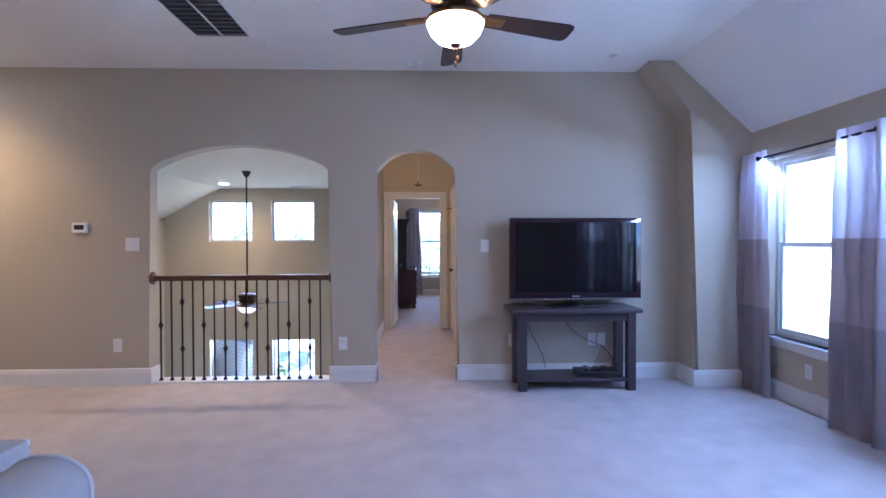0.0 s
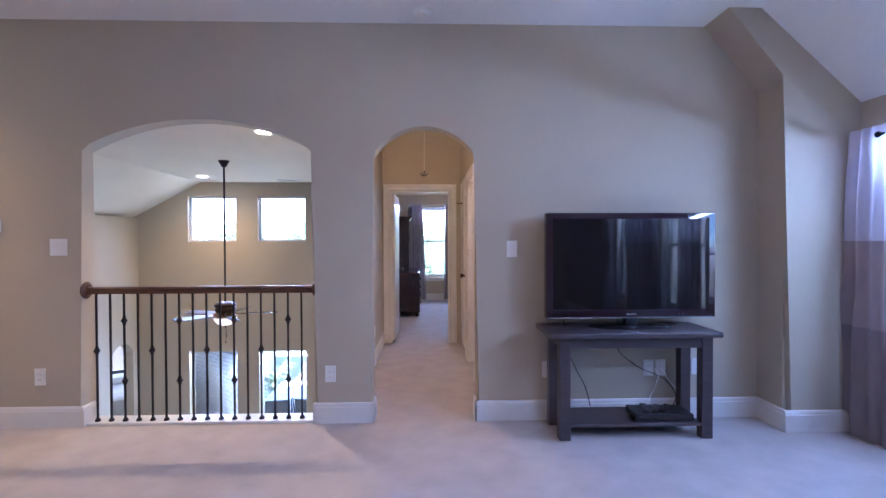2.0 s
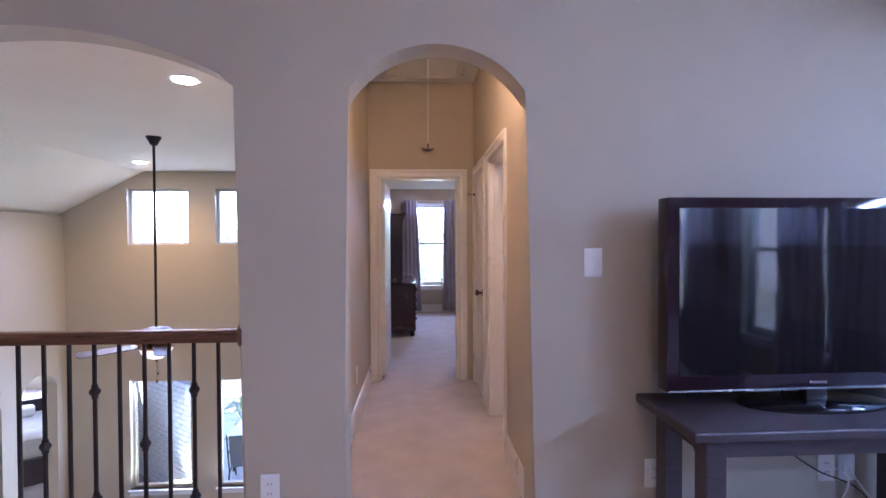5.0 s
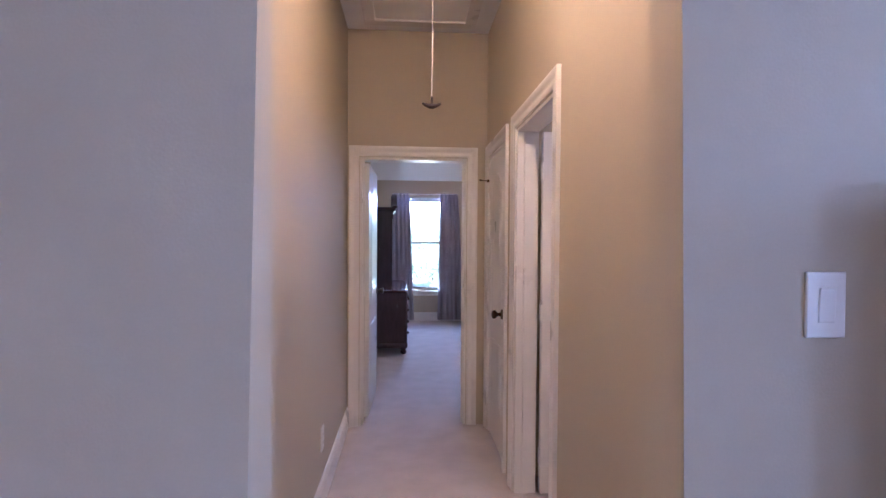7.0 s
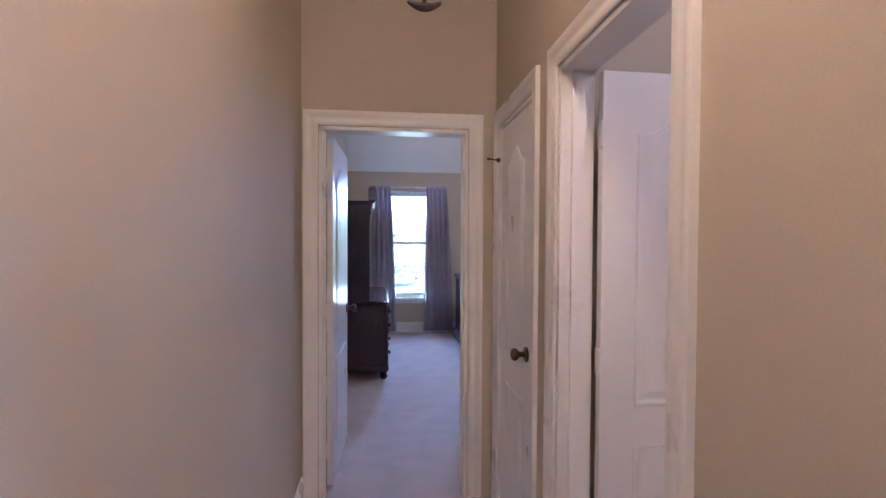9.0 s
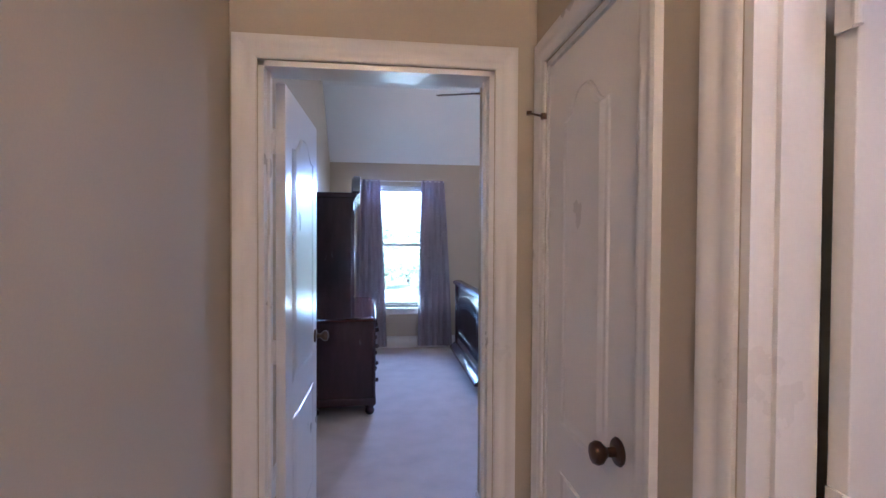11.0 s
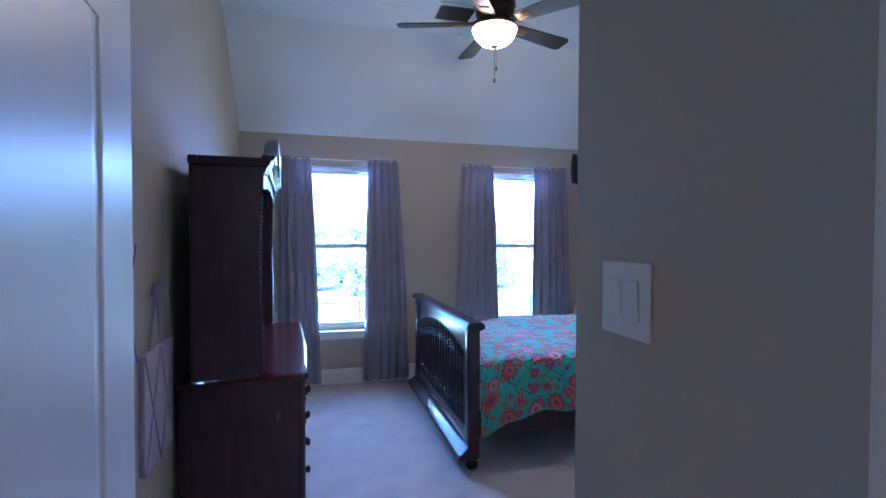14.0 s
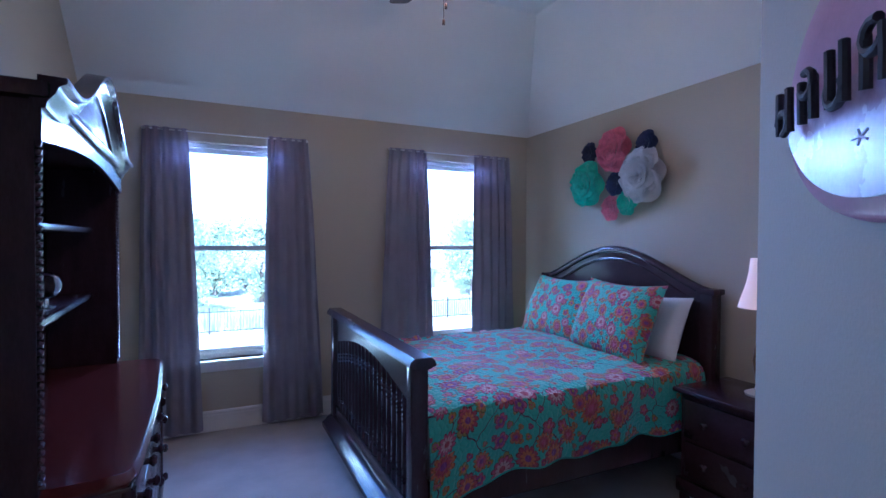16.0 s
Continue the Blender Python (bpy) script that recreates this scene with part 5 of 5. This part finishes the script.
part("stem", lathe(bmesh.new(), [(0.016, 0.06), (0.026, 0.12), (0.034, 0.18), (0.026, 0.25), (0.012, 0.31), (0.016, 0.33), (0.010, 0.36), (0.008, 0.46)], 20), BRASS_LOOK, lp, smooth=True)
part("shade", lathe(bmesh.new(), [(0.105, 0.46), (0.092, 0.51), (0.073, 0.57), (0.058, 0.64), (0.050, 0.72)], 28), SHADE, lp, "cream bell-shaped shade", smooth=True)


def paper_flower(label, mat, y, z, r, seed):
    """A layered paper rose on the wall, its petals in rings that curl outwards."""
    rnd = random.Random(seed)
    f = thing("paper_flower", label, "paper flower", BX1 - 0.012, y, z, group="paper flowers above the bed")
    for ringi, (share, count, base, tilt) in enumerate(((1.0, 6, 0.08, 16), (0.82, 6, 0.06, 33), (0.64, 5, 0.05, 50), (0.48, 5, 0.04, 64), (0.33, 4, 0.03, 75), (0.20, 3, 0.02, 83))):
        for k in range(count):
            a = 360 * k / count + ringi * 37 + rnd.uniform(-9, 9)
            bm = bmesh.new()
            rows, n, wide = [], 8, 10
            ph = rnd.uniform(0, 6.28)
            size = share * r * rnd.uniform(0.94, 1.06)
            for j in range(n + 1):
                v = j / n
                half = 0.66 * math.sin(math.pi * (0.10 + 0.50 * v)) ** 0.8 * size
                row = []
                for i in range(wide + 1):
                    u = 2 * i / wide - 1
                    frill = math.sin(5.5 * u + ph) * v ** 4
                    y_ = v * size * (1 - 0.34 * u * u * v) + 0.025 * r * frill
                    z_ = 0.30 * size * u * u + 0.10 * size * math.sin(math.pi * v * 0.8) - 0.42 * size * max(0, v - 0.70) ** 1.5 * 2.4 + 0.022 * r * frill
                    row.append(bm.verts.new((half * u, y_, z_)))
                rows.append(row)
            for p, q in zip(rows, rows[1:]):
                for i in range(wide):
                    bm.faces.new((p[i], p[i + 1], q[i + 1], q[i]))
            bmesh.ops.solidify(bm, geom=bm.faces[:], thickness=0.0015)
            m = Matrix.Rotation(radians(-90), 4, "Y") @ Matrix.Rotation(radians(a), 4, "Z") @ Matrix.Translation((0, base * r, 0.012 + 0.05 * r * ringi)) @ Matrix.Rotation(radians(tilt), 4, "X")
            bmesh.ops.transform(bm, matrix=m, verts=bm.verts)
            part("petal", bm, mat, f, smooth=True)
    return f


for label, mat, y, z, r in (("large coral pink paper rose on the wall", PINK, 6.40, 2.12, 0.165), ("small navy paper rose on the wall", NAVY, 6.67, 2.14, 0.085), ("small navy paper rose on the wall", NAVY, 6.10, 2.12, 0.092),
                            ("large white paper rose on the wall", PAPER, 6.12, 1.90, 0.195), ("large mint green paper rose on the wall", MINT, 6.68, 1.885, 0.18), ("small navy paper rose on the wall", NAVY, 6.39, 1.87, 0.09),
                            ("small mint green paper rose on the wall", MINT, 6.27, 1.72, 0.095), ("small coral pink paper rose on the wall", PINK, 6.43, 1.685, 0.095)):
    paper_flower(label, mat, y, z, r, int(y * 100 + z * 10))

# oval painted sign on the angled wall: x along the wall, y into the room
sg = thing("wall_sign", "oval pink dished sign with dark raised lettering on a ribbon", "wall sign")
sg.matrix_basis = pose(1.066, 3.840, 1.612, 0, 0, 47.6)
back = Matrix.Rotation(radians(-90), 4, "X")
OVAL = Matrix.Diagonal((1.58, 0.72, 1.0, 1.0))


def oval(bm):
    bmesh.ops.transform(bm, matrix=OVAL, verts=bm.verts)
    return bm


part("disc", oval(lathe(bmesh.new(), [(0.140, 0.001), (0.152, 0.008), (0.157, 0.018), (0.154, 0.028), (0.145, 0.034), (0.110, 0.037), (0.060, 0.038), (0.004, 0.038)], 72, (0, 0, 0), back)), SIGN_PINK, sg, smooth=True)
# paler lilac laid over the lower half imitates the window's reflection on the pink
bm = bmesh.new()
prism(bm, [(0.147 * math.cos(a), 0.018 + 0.150 * math.sin(a)) for a in (math.radians(188 + 164 * k / 40) for k in range(41))], "y", 0.034, 0.0395)
part("sheen_field", oval(bm), SIGN_SHEEN, sg, "lower field with its pearly reflection painted in pale lilac")
# lettering that cannot be read: broad upright and curled strokes, standing off the face
bm = bmesh.new()
for k in range(6):
    x = 0.182 - 0.072 * k
    h = (0.056, 0.050, 0.062, 0.050, 0.056, 0.066)[k]
    for dx in (0.016, -0.016):
        tube(bm, [(x + dx, 0.044, -0.034), (x + dx - 0.004, 0.046, -0.034 + h * 0.5), (x + dx + 0.003, 0.044, -0.034 + h)], 0.0056, 8)
    tube(bm, [(x + 0.018 * math.cos(a), 0.046, -0.020 + (k % 2) * 0.030 + 0.015 * math.sin(a)) for a in (radians(38 * j + 70 * k) for j in range(8))], 0.0050, 8)
part("lettering", bm, GREY_PAINT_SHADE, sg, "dark grey raised lettering", smooth=True)
bm = bmesh.new()
for a in (0, 72, 144, 216, 288):
    tube(bm, [(0, 0.0395, -0.074), (0.016 * math.cos(radians(a)), 0.0395, -0.074 + 0.008 * math.sin(radians(a)))], 0.0015, 5)
part("painted_flower", bm, LILAC, sg, "faint painted flower", smooth=True)
bm = bmesh.new()
for s in (-1, 1):
    tube(bm, [(0.03 * s, 0.018, 0.148), (0.02 * s, 0.016, 0.26), (0.004 * s, 0.012, 0.40)], 0.007, 6)
part("hanging_ribbon", bm, RIBBON_DARK, sg, "dark brown hanging ribbon", smooth=True)
bm = bmesh.new()
for s in (-1, 1):
    tube(bm, [(0, 0.022, 0.19), (0.05 * s, 0.03, 0.235), (0.085 * s, 0.026, 0.20), (0.05 * s, 0.026, 0.175), (0, 0.022, 0.19)], 0.012, 7)
    tube(bm, [(0, 0.022, 0.19), (0.035 * s, 0.03, 0.155), (0.05 * s, 0.04, 0.125)], 0.010, 6)
part("bow", bm, RIBBON_DARK, sg, "dark brown bow", smooth=True)

# fabric boards hung by ribbons on the wall behind the door
for y0, y1, z0, z1 in ((4.20, 4.55, 1.03, 1.42), (4.66, 5.02, 0.58, 1.02)):
    b = thing("memo_board", "lilac fabric memo board with crossed ribbons on the wall", "memo board")
    wx = left_wall((y0 + y1) / 2) + 0.003
    part("board", boxes((wx, wx + 0.022, y0, y1, z0, z1), bevel=0.006), LILAC, b, smooth=True)
    w, hgt = y1 - y0, z1 - z0
    for k in range(-1, 3):
        for sgn in (1, -1):
            pts = []
            for t in (0.0, 1.0):
                pts.append((k / 2 + 0.5 * t, t) if sgn > 0 else (1 - k / 2 - 0.5 * t, t))
            (ua, va), (ub, vb) = pts
            cl = [max(0, min(1, u)) for u in (ua, ub)]
            if abs(ub - ua) < 1e-6 or cl[0] == cl[1]:
                continue
            va2, vb2 = (cl[0] - ua) / (ub - ua), (cl[1] - ua) / (ub - ua)
            part("ribbon", tube(bmesh.new(), [(wx + 0.023, y0 + cl[0] * w, z0 + va2 * hgt), (wx + 0.023, y0 + cl[1] * w, z0 + vb2 * hgt)], 0.004, 5), RIBBON, b)
    if z1 < 1.2:
        for dy in (0.09, 0.24):
            part("hanger", tube(bmesh.new(), [(wx + 0.012, y0 + dy, z1 - 0.01), (wx + 0.012, y0 + 0.17, z1 + 0.22)], 0.005, 6), RIBBON, b)
        bm = bmesh.new()
        for s in (-1, 1):
            tube(bm, [(wx + 0.012, y0 + 0.17, z1 + 0.22), (wx + 0.02, y0 + 0.17 + 0.05 * s, z1 + 0.25), (wx + 0.02, y0 + 0.17 + 0.07 * s, z1 + 0.215), (wx + 0.012, y0 + 0.17, z1 + 0.215)], 0.008, 6)
        part("bow", bm, RIBBON, b, smooth=True)


# ---- living room below and the room beside it ----
LX = VX0 - 0.15
setting("wall_lower_room", boxes((-12.1, -12.0, 2.4, 13.0, LOW, 0), (-12.0, LX, 12.9, 13.0, LOW, 0), (-12.0, LX, 4.24, 4.36, LOW, 0), (LX, LX + 0.1, VY1 + 0.16, 13.0, LOW, 0)), PAINT, "tan painted walls of the lower bedroom", "wall")
setting("wall_niche", boxes((-5.75, -5.65, 3.0, 4.24, LOW, 0), (-5.65, LX, 3.0, 3.1, LOW, 0)), PAINT, "tan painted back of the arched niche", "wall")
setting("ceiling_lower_room", boxes((-12.1, LX, 2.4, 13.0, 0, 0.1)), CEIL, "white ceiling of the lower bedroom", "ceiling")
setting("floor_lower_room", boxes((-12.1, LX + 0.1, VY1 + 2.0, 13.0, LOW - 0.1, LOW)), CARPET, "beige carpet of the lower bedroom", "carpet")
# fill light added to brighten the lower bedroom; no fixture or window stands here
lamp("lower_room_fill", "AREA", look((-9.5, 12.7, -1.2), (-8.0, 8.0, -2.4)), 60, (0.85, 0.9, 1.0), size=1.8, size_y=1.4)
b2 = thing("bed", "bed below with a cream and white cover and dark frame", "bed", -7.09, 7.89, LOW, 127)
part("frame", boxes((-1.0, 1.0, -0.8, 0.8, 0.1, 0.38), bevel=0.02), ESPRESSO, b2)
part("mattress_top", boxes((-0.98, 0.98, -0.78, 0.78, 0.38, 0.78), bevel=0.06), WHITE_CLOTH, b2, smooth=True)
part("cover", boxes((-1.02, -0.35, -0.83, 0.83, 0.36, 0.81), bevel=0.05), SOFA, b2, smooth=True)
part("footboard", boxes((-1.12, -1.03, -0.85, 0.85, 0, 0.47), bevel=0.02), ESPRESSO, b2)
part("headboard", boxes((1.0, 1.06, -0.85, 0.85, 0, 1.02), bevel=0.02), ESPRESSO, b2)
for y in (-0.4, 0.4):
    part("pillow", boxes((0.5, 0.92, y - 0.3, y + 0.3, 0.77, 0.97), bevel=0.08), WHITE_CLOTH, b2, smooth=True)
b3 = thing("media_cabinet", "tall dark wooden media cabinet on the carpet below", "cabinet", -4.62, 2.38, LOW)
part("body", boxes((-0.05, 0.35, -0.7, 0.6, 0.05, 1.25), bevel=0.01), ESPRESSO, b3)
part("plinth", boxes((-0.03, 0.32, -0.67, 0.57, 0.0, 0.05)), ESPRESSO, b3)
for y in (-0.69, -0.04):
    part("door", boxes((0.35, 0.37, y + 0.01, y + 0.63, 0.08, 1.22), bevel=0.004), ESPRESSO, b3)
b4 = thing("television", "black flat television standing on the dark cabinet", "television", -4.45, 2.52, LOW + 1.25, -8)
part("panel", boxes((-0.03, 0.03, -0.62, 0.62, 0.08, 0.80), bevel=0.008), BLACK, b4)
part("screen", boxes((0.0305, 0.033, -0.58, 0.58, 0.12, 0.76)), SCREEN, b4)
part("foot", boxes((-0.10, 0.10, -0.22, 0.22, 0.0, 0.09), bevel=0.01), BLACK, b4)


# ---- outdoors ----
def ground_sheet():
    bm = bmesh.new()
    box(bm, -1500, 1500, -1500, 1500, -3.4, -3.02)
    return setting("ground", bm, GRASS, "sunlit lawn reaching to the woods", "lawn")


ground_sheet()
setting("pavement_patio", boxes((-7, 0, VY1 + 0.16, 10.5, -3.02, -2.93)), CONCRETE, "pale concrete patio", "patio")
tb = thing("patio_table", "long patio table with a pale tiled top", "patio table", -2.75, 8.0, -2.93)
part("tabletop", boxes((-0.55, 0.75, -0.9, 0.9, 0.68, 0.72), bevel=0.01), STONE_TOP, tb)
for x in (-0.42, 0.62):
    for y in (-0.75, 0.75):
        part("leg", tube(bmesh.new(), [(x, y, 0), (x * 0.9, y * 0.95, 0.68)], 0.025, 8), IRON, tb)


def patio_chair(m):
    c = thing("patio_chair", "black metal patio chair with grey sling seat", "patio chair", group="chairs round the patio table")
    c.matrix_basis = m
    part("seat", boxes((-0.25, 0.25, -0.24, 0.26, 0.40, 0.425), bevel=0.008), SLING, c)
    bm = boxes((-0.25, 0.25, -0.012, 0.012, 0.0, 0.62), bevel=0.008)
    bmesh.ops.transform(bm, matrix=Matrix.Translation((0, -0.24, 0.41)) @ Matrix.Rotation(radians(14), 4, "X"), verts=bm.verts)
    part("backrest", bm, SLING, c)
    for s in (-1, 1):
        part("side_frame", tube(bmesh.new(), [(0.28 * s, -0.40, 1.03), (0.28 * s, -0.24, 0.42), (0.28 * s, -0.20, 0.30), (0.28 * s, 0.24, 0.38), (0.28 * s, 0.28, 0.0)], 0.014, 8), IRON, c)
        part("arm", tube(bmesh.new(), [(0.29 * s, -0.30, 0.62), (0.30 * s, 0.0, 0.66), (0.30 * s, 0.26, 0.63), (0.28 * s, 0.27, 0.36)], 0.014, 8), IRON, c)
        part("leg", tube(bmesh.new(), [(0.28 * s, -0.20, 0.36), (0.28 * s, -0.32, 0.0)], 0.014, 8), IRON, c)
    return c


one = patio_chair(pose(-2.75, 6.85, -2.93, 0, 0, 8))
for m in (pose(-2.05, 6.9, -2.93, 0, 0, -12), pose(-2.75, 9.25, -2.93, 0, 0, 175), pose(-1.65, 8.1, -2.93, 0, 0, 92)):
    copy_thing(one, m)
pt = thing("potted_plant", "leafy plant in a dark pot on the patio", "potted plant", -3.55, 8.9, -2.93)
part("pot", lathe(bmesh.new(), [(0.13, 0), (0.17, 0.30), (0.19, 0.32), (0.17, 0.33)], 20), CLAY, pt, smooth=True)
bm = bmesh.new()
rnd = random.Random(3)
for k in range(60):
    a, r, z = rnd.uniform(0, 6.28), rnd.uniform(0.15, 0.5), rnd.uniform(0.4, 1.15)
    c = Vector((r * math.cos(a), r * math.sin(a), z))
    d = Vector((math.cos(a), math.sin(a), rnd.uniform(-0.4, 0.6))).normalized() * 0.2
    w = Vector((-math.sin(a), math.cos(a), rnd.uniform(-0.3, 0.3))) * 0.045
    v = [bm.verts.new(p) for p in (c - d, c - d * 0.1 + w, c + d, c - d * 0.1 - w)]
    bm.faces.new(v)
    tube(bm, [(0, 0, 0.3), tuple(c - d)], 0.006, 4)
part("leaves", bm, LEAF, pt)


def tree(name, label, height, crown, seed, pine=False):
    rnd = random.Random(seed)
    t = thing(name, label, "tree")
    bm = tube(bmesh.new(), [(0, 0, 0), (0.06, 0.03, height * 0.3), (-0.05, 0.05, height * 0.65), (0, 0, height * 0.97)], [height * 0.03, height * 0.024, height * 0.014, height * 0.004], 8)
    tips = []
    for k in range(30):
        f = rnd.uniform(0.10, 0.97)
        a = rnd.uniform(0, 6.28)
        reach = crown * (1.05 - f) * 1.25 if pine else crown * math.sin(math.pi * min(1, 0.18 + 0.8 * (f - 0.2) / 0.8)) * rnd.uniform(0.55, 1.1)
        end = Vector((reach * math.cos(a), reach * math.sin(a), height * f + (0.0 if pine else 0.12 * height * rnd.random())))
        tube(bm, [(0, 0, height * f * 0.9), tuple((Vector((0, 0, height * f * 0.9)) + end) / 2 + Vector((0, 0, 0.1))), tuple(end)], [height * 0.008, height * 0.005, height * 0.002], 5)
        tips.append((Vector((0, 0, height * f * 0.9)), end))
    part("trunk", bm, BARK, t)
    verts, faces = [], []
    for a, b in tips:
        for k in range(85):
            c = a.lerp(b, rnd.uniform(0.25, 1.08)) + Vector((rnd.gauss(0, 1), rnd.gauss(0, 1), rnd.gauss(0, 0.8))) * crown * (0.11 if pine else 0.22)
            d = Vector((rnd.gauss(0, 1), rnd.gauss(0, 1), rnd.gauss(0, 1))).normalized() * height * 0.024
            w = d.orthogonal().normalized() * height * 0.014
            i = len(verts)
            verts += [c - d, c + w, c + d, c - w]
            faces.append((i, i + 1, i + 2, i + 3))
    me = bpy.data.meshes.new("crown")
    me.from_pydata(verts, [], faces)
    me.materials.append(LEAF)
    new("crown", me).parent = t
    return t


TREES = [tree("tree", "broad green tree beyond the fence", 6.5, 2.4, 1), tree("tree", "loose green tree beyond the fence", 5.6, 2.0, 2), tree("pine_tree", "young green pine by the fence", 4.4, 1.3, 3, True)]
rnd = random.Random(11)
spots = [(-3, 37, 0), (3.5, 40, 1), (9, 38, 0), (14.5, 41, 1), (19, 37, 0), (24, 40, 1), (-12, 45, 0), (-20, 46, 1), (0.5, 45, 0), (12, 47, 0), (22, 46, 1), (6.5, 33, 2), (17, 34, 2),
         (-9, 40, 1), (-16, 38, 0), (-24, 36, 1), (-33, 40, 0), (-1, 35, 1), (7, 43, 0), (16.5, 44, 1), (27, 36, 0), (5, 36, 1), (11.5, 36, 0), (20.5, 42, 0)]
for i, (x, y, k) in enumerate(spots):
    m = pose(x, y, -3.02, 0, 0, 53 * i)
    copy_thing(TREES[k], m)
for i in range(15):
    copy_thing(TREES[i % 2], pose(-40 + 4.4 * i + rnd.uniform(-1.5, 1.5), 50 + rnd.uniform(0, 9), -3.02, 0, 0, 71 * i))
for k, t in enumerate(TREES):
    t.matrix_basis = pose((-28, -36, -20)[k], (45, 38, 44)[k], -3.02)

fence = thing("iron_fence", "black iron picket fence across the lawn", "fence", 0, 28.5, -3.02)
for z in (0.15, 1.05):
    part("rail", boxes((-12, 40, -0.02, 0.02, z - 0.02, z + 0.02)), IRON, fence)
for i in range(22):
    part("post", boxes((-12 + 2.45 * i - 0.03, -12 + 2.45 * i + 0.03, -0.03, 0.03, 0, 1.25)), IRON, fence)
stuff = part("pickets", boxes(*[(-12 + 0.14 * i - 0.008, -12 + 0.14 * i + 0.008, -0.008, 0.008, 0.05, 1.18) for i in range(371)]), IRON, fence)
bm = bmesh.new()
rnd = random.Random(8)
for k in range(5000):
    x, y = rnd.uniform(-6, 34), 30.5 + rnd.gauss(0, 0.7)
    hh = rnd.uniform(0.5, 1.1)
    v = [bm.verts.new(p) for p in ((x - 0.04, y, -3.02), (x + 0.04, y, -3.02), (x + rnd.gauss(0, 0.2), y + rnd.gauss(0, 0.15), -3.02 + hh))]
    bm.faces.new(v)
tagged(part("tall_grass", bm, LEAF), "tall green grasses growing along the iron fence", "grass", kind="stuff")
pf = thing("privacy_fence", "weathered board fence beyond the side windows", "fence", 19.0, 9, -3.02)
board = part("board", boxes((0, 0.02, 0, 0.138, 0, 1.85)), FENCE, pf)
for i in range(1, 260):
    o = new("board", board.data)
    o.parent, o.location = pf, (0, 0.145 * i, -0.02 * (i % 3))
for z in (0.4, 1.5):
    part("rail", boxes((0.021, 0.06, 0, 37.7, z, z + 0.09)), FENCE, pf)


def neighbour_house(label, x, y, wide, long, ridge):
    """A one-storey house; x, y: its nearest corner; the ridge runs along y."""
    nb = thing("neighbour_house", label, "house", x, y, -3.02)
    part("wall", boxes((0, wide, 0, long, 0, 2.8)), TAN_BRICK, nb)
    bm = bmesh.new()
    prism(bm, [(-0.5, 2.75), (wide / 2, ridge), (wide + 0.5, 2.75)], "y", -0.5, long + 0.5)
    part("roof", bm, SHINGLE, nb)
    for k in range(3):
        y0 = long * (0.15 + 0.28 * k)
        w = part("window", boxes((-0.05, 0.02, y0, y0 + 1.2, 0.9, 2.3)), TRIM, nb)
        # white colour stands in for the glare on the glass; no blinds are modelled
        part("pane", boxes((-0.06, -0.045, y0 + 0.08, y0 + 1.12, 0.98, 2.22)), PLATE, w, "pane coloured white to imitate outdoor glare")


neighbour_house("pale brick neighbouring house with a grey roof", 24, 20, 8, 16, 4.6)
neighbour_house("pale brick neighbouring house with a steep grey roof", 12.5, -26, 10, 18, 6.0)

# brick wing of the house by the patio; its courses are laid singly where the lower window shows them
wing = thing("brick_wing", "pale brick wing of the house beside the patio", "wall", -2.84, 5.50, -2.93, 140, kind="structure")
part("core", boxes((-0.10, 2.68, 0.0, 0.25, 0, 3.2)), MORTAR, wing)
brick = part("brick", boxes((0, 0.205, 0.25, 0.262, 0, 0.069), bevel=0.003), TAN_BRICK, wing)
for row in range(23):
    for k in range(13):
        o = brick if row == k == 0 else new("brick", brick.data)
        o.parent, o.location = wing, (0.215 * k - (0.107 if row % 2 else 0.0), 0, 0.36 + 0.08 * row)
